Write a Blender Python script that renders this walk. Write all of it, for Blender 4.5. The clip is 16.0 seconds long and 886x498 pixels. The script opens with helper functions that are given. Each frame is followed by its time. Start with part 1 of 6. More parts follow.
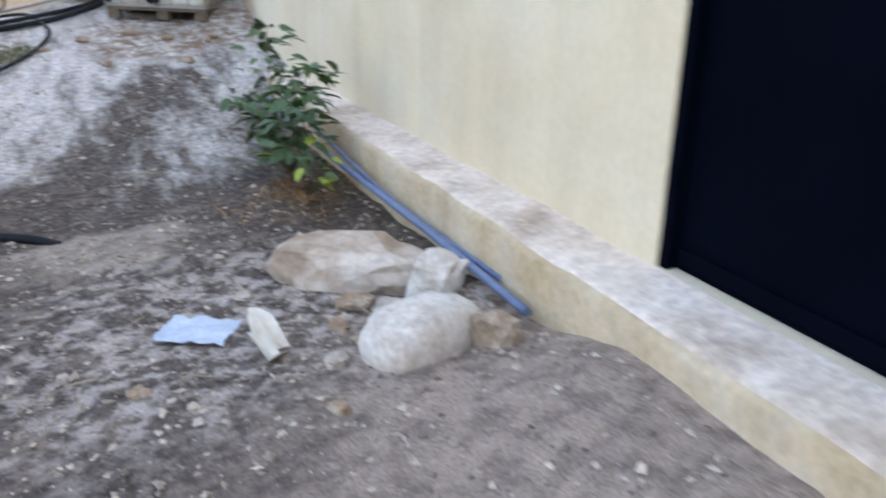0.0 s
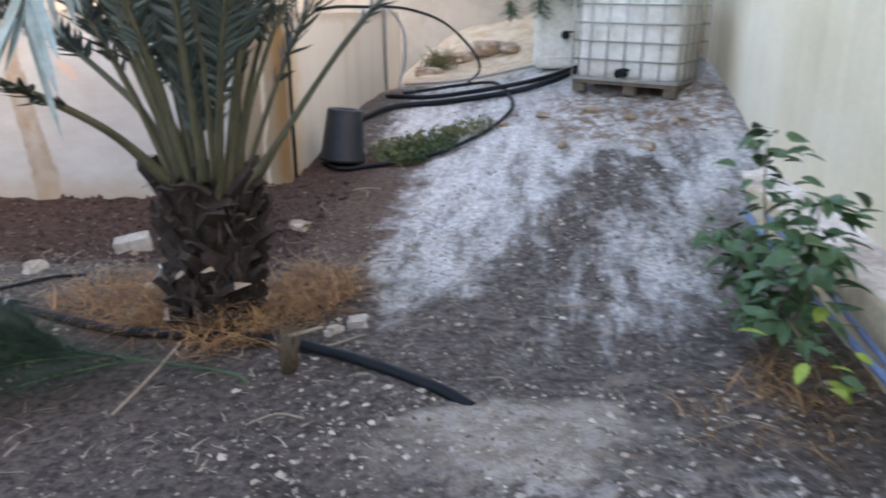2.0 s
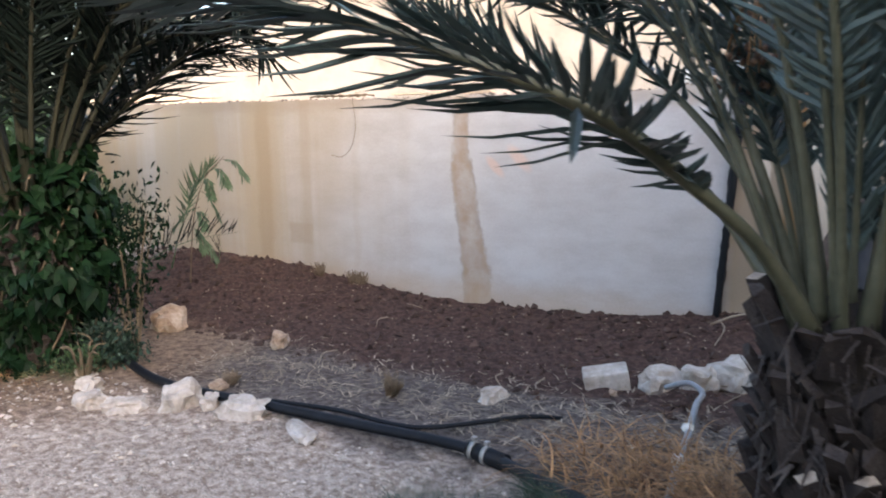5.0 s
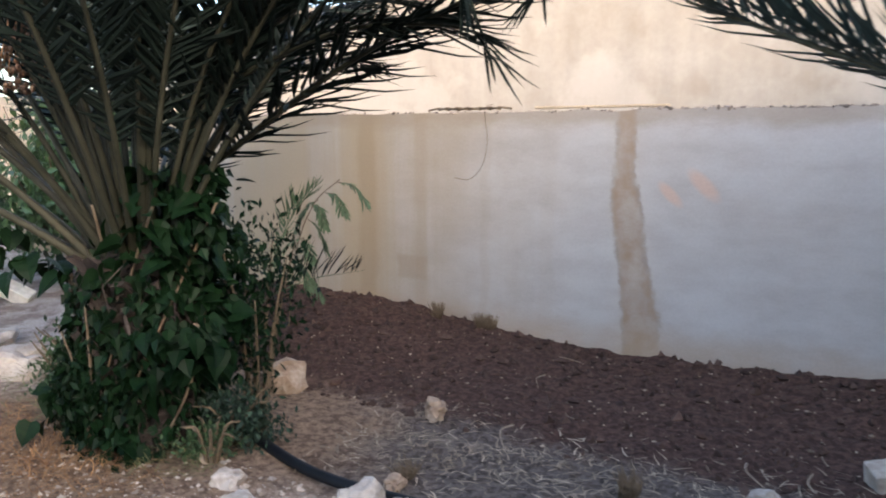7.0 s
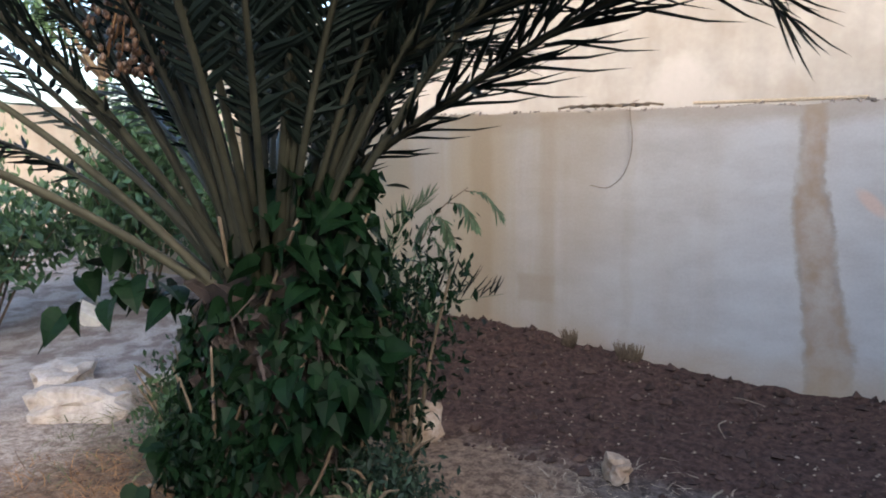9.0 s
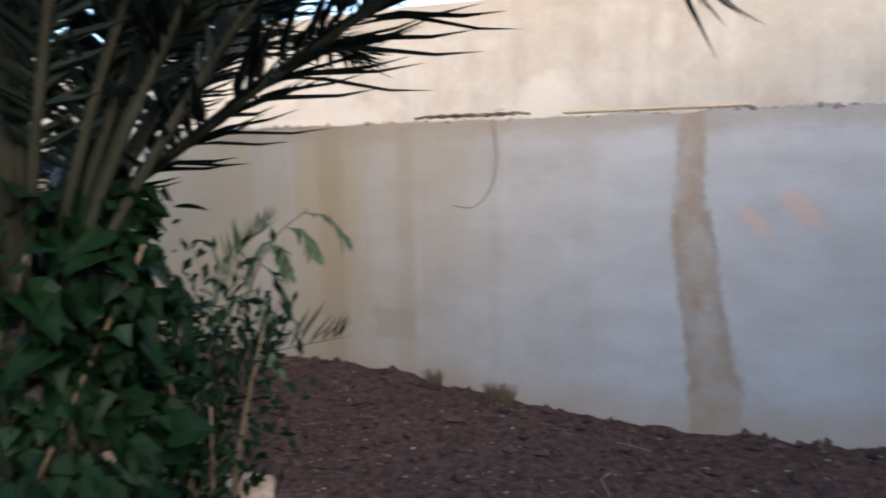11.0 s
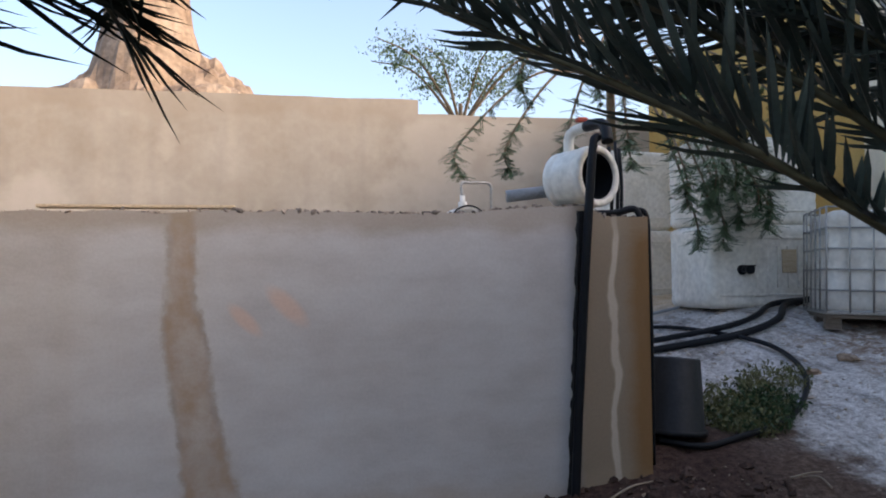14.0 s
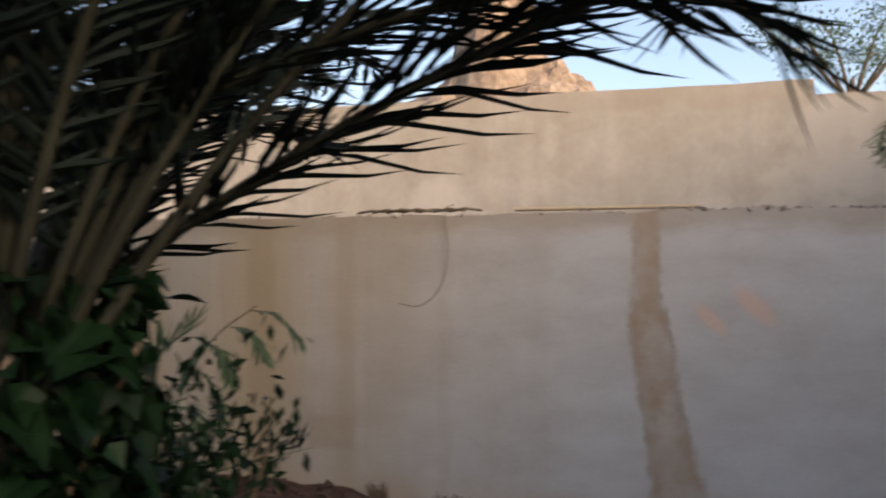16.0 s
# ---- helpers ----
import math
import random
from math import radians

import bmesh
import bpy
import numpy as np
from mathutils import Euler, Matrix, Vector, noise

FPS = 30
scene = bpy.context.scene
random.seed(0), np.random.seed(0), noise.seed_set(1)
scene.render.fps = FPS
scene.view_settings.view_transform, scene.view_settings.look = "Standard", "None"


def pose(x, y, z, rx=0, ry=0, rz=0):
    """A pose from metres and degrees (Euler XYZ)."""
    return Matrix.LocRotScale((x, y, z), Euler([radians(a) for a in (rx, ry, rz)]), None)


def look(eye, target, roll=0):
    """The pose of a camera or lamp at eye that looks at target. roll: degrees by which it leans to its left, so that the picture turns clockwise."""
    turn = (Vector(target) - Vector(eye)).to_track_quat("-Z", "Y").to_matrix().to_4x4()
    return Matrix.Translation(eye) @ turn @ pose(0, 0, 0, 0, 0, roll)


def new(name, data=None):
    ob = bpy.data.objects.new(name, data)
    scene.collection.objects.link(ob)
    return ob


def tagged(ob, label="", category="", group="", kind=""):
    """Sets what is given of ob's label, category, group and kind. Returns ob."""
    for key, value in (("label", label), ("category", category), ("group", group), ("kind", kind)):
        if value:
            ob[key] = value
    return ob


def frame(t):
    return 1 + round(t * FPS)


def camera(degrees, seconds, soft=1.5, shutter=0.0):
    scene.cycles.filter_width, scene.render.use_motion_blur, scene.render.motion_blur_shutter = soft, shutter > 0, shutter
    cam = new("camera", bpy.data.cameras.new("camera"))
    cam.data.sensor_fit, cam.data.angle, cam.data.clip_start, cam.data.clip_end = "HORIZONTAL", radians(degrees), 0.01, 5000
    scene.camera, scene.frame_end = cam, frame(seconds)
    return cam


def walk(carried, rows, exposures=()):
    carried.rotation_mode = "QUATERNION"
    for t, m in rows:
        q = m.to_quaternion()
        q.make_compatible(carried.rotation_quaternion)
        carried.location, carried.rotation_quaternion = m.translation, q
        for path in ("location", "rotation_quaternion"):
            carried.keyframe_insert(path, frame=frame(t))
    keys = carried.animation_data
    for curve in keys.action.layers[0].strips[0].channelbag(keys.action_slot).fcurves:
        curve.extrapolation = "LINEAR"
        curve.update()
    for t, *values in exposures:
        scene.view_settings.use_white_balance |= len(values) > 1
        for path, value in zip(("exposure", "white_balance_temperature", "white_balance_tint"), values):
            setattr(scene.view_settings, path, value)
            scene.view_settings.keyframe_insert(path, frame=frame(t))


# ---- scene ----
cam = camera(60.2, 16.0, soft=1.9, shutter=0.4)
PATH = [
    (0, (2.522, -8.522, 1.669), (3.285, -6.813, 0.963), 0.8),
    (0.5, (2.547, -8.099, 1.701), (3.012, -6.269, 1.042), 0.6),
    (1, (2.57, -7.703, 1.814), (2.824, -5.82, 1.187), 0.4),
    (1.5, (2.613, -7.314, 1.886), (2.62, -5.409, 1.276), 0.1),
    (2, (2.508, -7.055, 1.871), (2.236, -5.166, 1.272), -0.3),
    (2.5, (2.252, -6.7, 1.809), (1.732, -4.849, 1.259), -0.5),
    (3, (2.008, -6.365, 1.764), (1.312, -4.556, 1.272), -0.5),
    (3.5, (1.655, -6.212, 1.714), (0.838, -4.437, 1.292), -0.5),
    (4, (1.336, -6.144, 1.681), (0.411, -4.41, 1.31), -0.5),
    (4.5, (1.015, -6.004, 1.641), (0.025, -4.302, 1.286), -0.4),
    (5, (0.678, -5.91, 1.633), (-0.36, -4.232, 1.306), -0.4),
    (7.5, (-1.32, -5.534, 1.676), (-2.361, -3.851, 1.384), 0.2),
    (8, (-1.657, -5.481, 1.665), (-2.713, -3.807, 1.378), 0.1),
    (10.3, (-2.116, -4.796, 1.511), (-3.272, -3.179, 1.29), -0.3),
    (10.5, (-2.141, -4.703, 1.512), (-3.255, -3.057, 1.292), -0.4),
    (11, (-2.231, -4.545, 1.537), (-3.068, -2.74, 1.336), -0.5),
    (11.5, (-1.89, -4.499, 1.73), (-2.273, -2.555, 1.459), -0.9),
    (12, (-2.114, -4.521, 1.612), (-2.047, -2.533, 1.407), -0.6),
    (12.5, (-2.172, -4.49, 1.629), (-1.856, -2.521, 1.468), -0.5),
    (13, (-2.162, -4.476, 1.599), (-1.785, -2.513, 1.535), -0.7),
    (13.5, (-2.145, -4.444, 1.519), (-1.759, -2.482, 1.549), -0.6),
    (14, (-2.131, -4.447, 1.459), (-1.765, -2.483, 1.543), -0.6),
    (14.5, (-2.158, -4.426, 1.44), (-1.866, -2.45, 1.54), -0.4),
    (15, (-2.205, -4.443, 1.451), (-2.158, -2.446, 1.552), -0.2),
    (15.5, (-2.378, -4.463, 1.479), (-2.677, -2.488, 1.571), -0.2),
    (16, (-2.818, -4.509, 1.494), (-3.318, -2.574, 1.563), 0.1),
]
EXPOSURES = [(0.0, 2.95, 7700, 15), (1.0, 2.85, 7500, 15), (3.5, 2.85, 6900, 14), (5.0, 2.65, 6600, 13), (8.0, 2.12, 6200, 11), (10.5, 2.08, 5900, 10), (11.0, 2.0, 5950, 10), (11.5, 1.72, 6050, 11), (12.5, 1.8, 6200, 12), (14.0, 1.42, 6700, 15), (15.0, 1.26, 7000, 15), (15.5, 1.18, 7150, 15), (16.0, 1.3, 7100, 15)]
walk(cam, [(t, look(eye, target, roll)) for t, eye, target, roll in PATH], EXPOSURES)
SKY, SUN = 0.15, 0.12

# ---- light ----
world = bpy.data.worlds.new("sky")
scene.world = world
world.use_nodes = True
wn = world.node_tree
sky = wn.nodes.new("ShaderNodeTexSky")
sky.sky_type, sky.sun_disc = "NISHITA", False
sky.sun_elevation, sky.sun_rotation = radians(24), radians(117)
sky.dust_density, sky.air_density, sky.ozone_density = 3.0, 1.0, 1.0
wn.links.new(sky.outputs[0], wn.nodes["Background"].inputs[0])
wn.nodes["Background"].inputs[1].default_value = SKY

sun = new("sun", bpy.data.lights.new("sun", "SUN"))
sun.data.energy, sun.data.angle, sun.data.color = SUN, radians(6), (1.0, 0.82, 0.62)
sun.matrix_world = look((0, 0, 0), (-0.89 * 0.914, 0.454 * 0.914, -0.407))


# ---- materials ----
def mat(name, *cols, scale=3.0, rough=0.85, bump=0.3, fine=60.0, metal=0.0, streak=0.0, spec=0.3, island=0.0, stretch=(1, 1, 1), vary=0.16):
    """A surface of the given colours, mixed by noise at two scales, with fine relief. streak adds vertical runs."""
    m = bpy.data.materials.new(name)
    m.use_nodes = True
    nt = m.node_tree
    N, L = nt.nodes, nt.links
    b = N["Principled BSDF"]
    tc = N.new("ShaderNodeTexCoord")
    mp = N.new("ShaderNodeMapping")
    mp.inputs["Scale"].default_value = stretch
    L.new(tc.outputs["Object"], mp.inputs[0])
    n1 = N.new("ShaderNodeTexNoise")
    n1.inputs["Scale"].default_value, n1.inputs["Detail"].default_value, n1.inputs["Roughness"].default_value = scale, 6, 0.62
    L.new(mp.outputs[0], n1.inputs["Vector"])
    r = N.new("ShaderNodeValToRGB")
    el = r.color_ramp.elements
    while len(el) < len(cols):
        el.new(0.5)
    for i, c in enumerate(cols):
        el[i].position = 0.5 if len(cols) == 1 else 0.3 + 0.4 * i / (len(cols) - 1)
        el[i].color = (*c, 1)
    L.new(n1.outputs[0], r.inputs[0])
    n2 = N.new("ShaderNodeTexNoise")
    n2.inputs["Scale"].default_value, n2.inputs["Detail"].default_value = fine, 4
    L.new(tc.outputs["Object"], n2.inputs["Vector"])
    mr = N.new("ShaderNodeMapRange")
    mr.inputs[1].default_value, mr.inputs[2].default_value, mr.inputs[3].default_value, mr.inputs[4].default_value = 0.25, 0.75, 1 - vary, 1 + vary * 0.9
    L.new(n2.outputs[0], mr.inputs[0])
    mx = N.new("ShaderNodeMix")
    mx.data_type, mx.blend_type = "RGBA", "MULTIPLY"
    mx.inputs[0].default_value = 1
    L.new(r.outputs[0], mx.inputs[6])
    L.new(mr.outputs[0], mx.inputs[7])
    out = mx.outputs[2]
    if streak:
        mp2 = N.new("ShaderNodeMapping")
        mp2.inputs["Scale"].default_value = (3.2, 3.2, 0.22)
        L.new(tc.outputs["Object"], mp2.inputs[0])
        n3 = N.new("ShaderNodeTexNoise")
        n3.inputs["Scale"].default_value, n3.inputs["Detail"].default_value = 1.0, 4
        L.new(mp2.outputs[0], n3.inputs["Vector"])
        m3 = N.new("ShaderNodeMapRange")
        m3.inputs[1].default_value, m3.inputs[2].default_value, m3.inputs[3].default_value, m3.inputs[4].default_value = 0.35, 0.7, 1.0, 1.0 - streak
        L.new(n3.outputs[0], m3.inputs[0])
        mx2 = N.new("ShaderNodeMix")
        mx2.data_type, mx2.blend_type = "RGBA", "MULTIPLY"
        mx2.inputs[0].default_value = 1
        L.new(out, mx2.inputs[6])
        L.new(m3.outputs[0], mx2.inputs[7])
        out = mx2.outputs[2]
    if island:
        ge = N.new("ShaderNodeNewGeometry")
        m4 = N.new("ShaderNodeMapRange")
        m4.inputs[3].default_value, m4.inputs[4].default_value = 1 - island, 1 + island
        L.new(ge.outputs["Random Per Island"], m4.inputs[0])
        mx4 = N.new("ShaderNodeMix")
        mx4.data_type, mx4.blend_type = "RGBA", "MULTIPLY"
        mx4.inputs[0].default_value = 1
        L.new(out, mx4.inputs[6])
        L.new(m4.outputs[0], mx4.inputs[7])
        out = mx4.outputs[2]
    L.new(out, b.inputs["Base Color"])
    b.inputs["Roughness"].default_value, b.inputs["Metallic"].default_value = rough, metal
    b.inputs["Specular IOR Level"].default_value = spec
    if bump:
        bp = N.new("ShaderNodeBump")
        bp.inputs["Strength"].default_value, bp.inputs["Distance"].default_value = bump, 0.01
        ad = N.new("ShaderNodeMath")
        ad.operation = "ADD"
        L.new(n1.outputs[0], ad.inputs[0])
        L.new(n2.outputs[0], ad.inputs[1])
        L.new(ad.outputs[0], bp.inputs["Height"])
        L.new(bp.outputs[0], b.inputs["Normal"])
    return m


M_HOUSE = mat("cream_render", (0.71, 0.585, 0.40), (0.77, 0.655, 0.475), (0.81, 0.715, 0.56), scale=0.8, fine=28, bump=0.18, streak=0.10, vary=0.05)
M_PLINTH = mat("worn_cement", (0.50, 0.36, 0.21), (0.62, 0.48, 0.32), (0.68, 0.575, 0.44), scale=2.2, fine=30, bump=0.8, streak=0.25)
M_LEDGE = mat("chalky_ledge", (0.42, 0.31, 0.235), (0.70, 0.575, 0.475), (0.82, 0.71, 0.62), scale=2.6, fine=24, bump=0.9, vary=0.22)
M_TANKFILL = mat("dry_gravel", (0.30, 0.24, 0.19), (0.42, 0.36, 0.30), scale=9, fine=80, bump=0.8)
M_OCHRE = mat("ochre_render", (0.52, 0.32, 0.09), (0.58, 0.38, 0.13), scale=1.5, bump=0.3, streak=0.1)
M_DOOR = mat("navy_metal", (0.0008, 0.0016, 0.005), (0.0016, 0.003, 0.008), scale=2, rough=0.75, bump=0.08, spec=0.02)
M_ROCKFACE = mat("desert_rock", (0.17, 0.11, 0.075), (0.28, 0.205, 0.15), (0.36, 0.28, 0.215), scale=0.12, fine=0.7, bump=0.0, vary=0.35)
M_STONE = mat("limestone", (0.30, 0.24, 0.19), (0.47, 0.41, 0.35), (0.60, 0.55, 0.50), scale=6, fine=40, bump=0.7)
M_STONE_RED = mat("earthy_limestone", (0.22, 0.14, 0.09), (0.38, 0.28, 0.20), (0.55, 0.47, 0.40), scale=5, fine=40, bump=0.8)
M_BOULDER = mat("white_limestone", (0.46, 0.39, 0.33), (0.66, 0.60, 0.54), (0.76, 0.72, 0.67), scale=5, fine=40, bump=0.6)
M_BOULDER_RED = mat("stained_limestone", (0.26, 0.17, 0.11), (0.50, 0.40, 0.32), (0.74, 0.68, 0.62), scale=3.2, fine=30, bump=0.8)
M_PEBBLE = mat("pebbles", (0.36, 0.29, 0.23), (0.52, 0.45, 0.38), scale=5, fine=80, bump=0.4, island=0.4)
M_GRIT = mat("dark_grit", (0.16, 0.125, 0.10), (0.30, 0.25, 0.21), scale=5, fine=80, bump=0.4, island=0.5)
M_CLOD = mat("soil_clods", (0.042, 0.024, 0.018), (0.10, 0.062, 0.049), scale=9, fine=70, bump=0.7, island=0.35)
M_STRAW = mat("dry_fibre", (0.17, 0.08, 0.035), (0.40, 0.225, 0.10), scale=8, bump=0.0, island=0.6, rough=0.7)
M_LITTER = mat("leaf_litter", (0.22, 0.16, 0.11), (0.40, 0.33, 0.25), scale=5, bump=0.2, island=0.5)
M_PIPE = mat("black_pipe", (0.006, 0.007, 0.009), (0.012, 0.014, 0.018), scale=6, rough=0.5, bump=0.1, fine=90, spec=0.18)
M_BLUEPIPE = mat("blue_grey_pipe", (0.10, 0.14, 0.24), (0.17, 0.22, 0.34), scale=6, rough=0.4, bump=0.1)
M_GREYPIPE = mat("grey_pipe", (0.22, 0.23, 0.24), (0.30, 0.31, 0.32), scale=6, rough=0.45, bump=0.1)
M_WHITEPL = mat("white_plastic", (0.68, 0.63, 0.54), (0.80, 0.76, 0.68), (0.86, 0.83, 0.77), scale=2.2, rough=0.4, bump=0.12, fine=18, streak=0.1)
M_IBC = mat("milky_plastic", (0.56, 0.50, 0.42), (0.74, 0.70, 0.63), (0.82, 0.79, 0.73), scale=2.5, rough=0.38, bump=0.15, fine=14, streak=0.18)
M_GALV = mat("galvanised_steel", (0.32, 0.30, 0.27), (0.44, 0.43, 0.41), scale=12, rough=0.45, metal=0.7, bump=0.1)
M_PALLET = mat("weathered_wood", (0.10, 0.075, 0.055), (0.20, 0.16, 0.12), scale=8, stretch=(1, 6, 6), bump=0.5)
M_PLANK = mat("pale_plank", (0.50, 0.38, 0.24), (0.62, 0.50, 0.36), scale=6, stretch=(1, 8, 8), bump=0.4)
M_POT = mat("black_pot", (0.008, 0.010, 0.013), (0.018, 0.021, 0.026), scale=5, rough=0.5, bump=0.2, fine=40)
M_RUST = mat("red_valve", (0.35, 0.05, 0.03), (0.45, 0.09, 0.05), scale=20, rough=0.5)
M_TAR = mat("tar", (0.008, 0.008, 0.008), (0.02, 0.018, 0.016), scale=9, rough=0.6, bump=0.6)
M_BARK = mat("palm_boot", (0.016, 0.011, 0.010), (0.040, 0.029, 0.024), (0.09, 0.07, 0.06), scale=7, fine=70, bump=1.0, stretch=(1, 1, 0.4))
M_BOOTCUT = mat("cut_boot_end", (0.30, 0.22, 0.16), (0.46, 0.37, 0.29), scale=14, bump=0.6)
M_FIBRE = mat("palm_sheath_fibre", (0.012, 0.009, 0.007), (0.035, 0.025, 0.018), scale=10, fine=90, bump=1.0, stretch=(3, 3, 0.6))
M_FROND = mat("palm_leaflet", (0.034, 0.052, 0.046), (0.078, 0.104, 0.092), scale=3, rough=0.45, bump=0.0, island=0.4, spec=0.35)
# the palm leaflet again, made darker for the shade in the second crown
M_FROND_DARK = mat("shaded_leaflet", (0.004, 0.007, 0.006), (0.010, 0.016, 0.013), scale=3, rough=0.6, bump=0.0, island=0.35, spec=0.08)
M_FROND_PALE = mat("pale_young_leaflet", (0.20, 0.255, 0.235), (0.32, 0.375, 0.35), scale=3, rough=0.4, bump=0.0, island=0.2, spec=0.5)
M_RACHIS = mat("leaf_stalk", (0.055, 0.055, 0.032), (0.12, 0.112, 0.070), scale=3, rough=0.5, bump=0.3, fine=30)
# two darker copies of the leaf stalk, with crown shade in their colour
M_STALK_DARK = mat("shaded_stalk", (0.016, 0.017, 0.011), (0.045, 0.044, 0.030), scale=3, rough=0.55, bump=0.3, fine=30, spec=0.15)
M_STALK_MID = mat("half_shaded_stalk", (0.03, 0.03, 0.019), (0.075, 0.07, 0.046), scale=3, rough=0.55, bump=0.3, fine=30, spec=0.2)
# canopy shade is put into this near-black green
M_VINE = mat("shaded_vine_leaf", (0.0028, 0.010, 0.004), (0.008, 0.023, 0.008), scale=3, rough=0.5, bump=0.15, island=0.5, spec=0.1)
M_SHRUB = mat("shrub_leaf", (0.035, 0.075, 0.028), (0.085, 0.145, 0.058), scale=4, rough=0.45, bump=0.15, island=0.4, spec=0.4)
M_FERN = mat("soft_green_weed", (0.028, 0.055, 0.022), (0.065, 0.11, 0.045), scale=4, rough=0.6, bump=0.0, island=0.45)
M_YELLOWLEAF = mat("yellow_green_leaf", (0.22, 0.28, 0.04), (0.30, 0.36, 0.07), scale=4, rough=0.5, bump=0.1, island=0.3)
M_ACACIA = mat("feathery_leaf", (0.06, 0.10, 0.05), (0.12, 0.18, 0.10), scale=4, rough=0.6, bump=0.0, island=0.4)
M_WEED = mat("dry_weed", (0.10, 0.11, 0.045), (0.20, 0.19, 0.09), scale=4, rough=0.7, bump=0.0, island=0.4)
M_TWIG = mat("twig", (0.10, 0.07, 0.045), (0.20, 0.15, 0.10), scale=9, bump=0.3)
M_BAG = mat("pale_blue_film", (0.42, 0.50, 0.62), (0.55, 0.62, 0.72), scale=9, rough=0.35, bump=0.3)


def tank_material():
    """Grey cement render with ochre staining towards its ends, tan runs and a damp foot."""
    m = bpy.data.materials.new("tank_render")
    m.use_nodes = True
    nt = m.node_tree
    N, L = nt.nodes, nt.links
    b = N["Principled BSDF"]
    tc = N.new("ShaderNodeTexCoord")
    sp = N.new("ShaderNodeSeparateXYZ")
    L.new(tc.outputs["Object"], sp.inputs[0])

    def noise_(scale, detail=5, vec=None, rough=0.6):
        n = N.new("ShaderNodeTexNoise")
        n.inputs["Scale"].default_value, n.inputs["Detail"].default_value, n.inputs["Roughness"].default_value = scale, detail, rough
        L.new(vec or tc.outputs["Object"], n.inputs["Vector"])
        return n.outputs[0]

    def math_(op, a, c=0.0, d=None):
        n = N.new("ShaderNodeMath")
        n.operation = op
        for i, v in enumerate((a, c) if d is None else (a, c, d)):
            if hasattr(v, "is_linked"):
                L.new(v, n.inputs[i])
            else:
                n.inputs[i].default_value = v
        return n.outputs[0]

    def rng(v, a, c, lo=0.0, hi=1.0):
        n = N.new("ShaderNodeMapRange")
        n.interpolation_type = "SMOOTHSTEP"
        L.new(v, n.inputs[0])
        for i, q in enumerate((a, c, lo, hi)):
            n.inputs[i + 1].default_value = q
        return n.outputs[0]

    def mix(f, a, c, mode="MIX"):
        n = N.new("ShaderNodeMix")
        n.data_type, n.blend_type = "RGBA", mode
        if hasattr(f, "is_linked"):
            L.new(f, n.inputs[0])
        else:
            n.inputs[0].default_value = f
        for i, v in ((6, a), (7, c)):
            if hasattr(v, "is_linked"):
                L.new(v, n.inputs[i])
            else:
                n.inputs[i].default_value = (*v, 1)
        return n.outputs[2]

    X, Y, Z = sp.outputs
    mpv = N.new("ShaderNodeMapping")
    mpv.inputs["Scale"].default_value = (2.2, 2.2, 0.16)
    L.new(tc.outputs["Object"], mpv.inputs[0])
    trowel = N.new("ShaderNodeMapping")
    trowel.inputs["Rotation"].default_value, trowel.inputs["Scale"].default_value = (0, radians(14), 0), (0.55, 1.0, 1.25)
    L.new(tc.outputs["Object"], trowel.inputs[0])
    big, mid, fine_, run = noise_(0.9, 4), noise_(3.5, 6, trowel.outputs[0]), noise_(55, 4), noise_(1.0, 4, mpv.outputs[0])
    grey = mix(rng(big, 0.35, 0.65), mix(rng(mid, 0.32, 0.66), (0.445, 0.42, 0.40), (0.525, 0.505, 0.49)), mix(rng(mid, 0.32, 0.66), (0.485, 0.465, 0.455), (0.55, 0.54, 0.53)))
    tan = (0.41, 0.345, 0.27)
    # tan cast over the far end of the wall, broken into runs
    f = math_("MULTIPLY", rng(math_("ADD", X, math_("MULTIPLY", big, 2.4)), -1.9, -4.2), rng(run, 0.30, 0.62, 0.25, 1.0))
    col = mix(f, grey, tan)
    f = math_("MULTIPLY", rng(X, -4.4, -5.4), rng(run, 0.35, 0.6, 0.5, 1.0))
    col = mix(f, col, (0.43, 0.35, 0.25))
    w0 = math_("ADD", X, math_("MULTIPLY", math_("SUBTRACT", noise_(2.6, 3), 0.5), 0.16))
    # one broad run that widens below, darker at its rim
    wob = math_("ADD", math_("MULTIPLY", math_("SUBTRACT", noise_(2.1, 3), 0.5), 0.12), math_("MULTIPLY", math_("SUBTRACT", noise_(14.0, 3), 0.5), 0.07))
    centre = math_("ADD", math_("MULTIPLY", rng(Z, 1.5, 0.1), 0.17), -2.79)
    dist = math_("ABSOLUTE", math_("ADD", math_("SUBTRACT", X, centre), wob))
    half = math_("ADD", rng(Z, 1.75, 0.3, 0.065, 0.135), math_("MULTIPLY", rng(math_("ABSOLUTE", math_("SUBTRACT", Z, 1.1)), 0.28, 0.0), 0.03))
    inside = rng(math_("SUBTRACT", dist, half), 0.025, -0.025)
    front = rng(Y, 0.02, 0.0)
    col = mix(math_("MULTIPLY", math_("MULTIPLY", inside, front), rng(noise_(5.0, 4), 0.3, 0.7, 0.5, 1.0)), col, (0.37, 0.275, 0.195))
    rim = math_("MULTIPLY", rng(math_("ABSOLUTE", math_("SUBTRACT", dist, half)), 0.03, 0.0), math_("MULTIPLY", front, rng(mid, 0.35, 0.65)))
    col = mix(math_("MULTIPLY", rim, 0.55), col, (0.25, 0.19, 0.14))
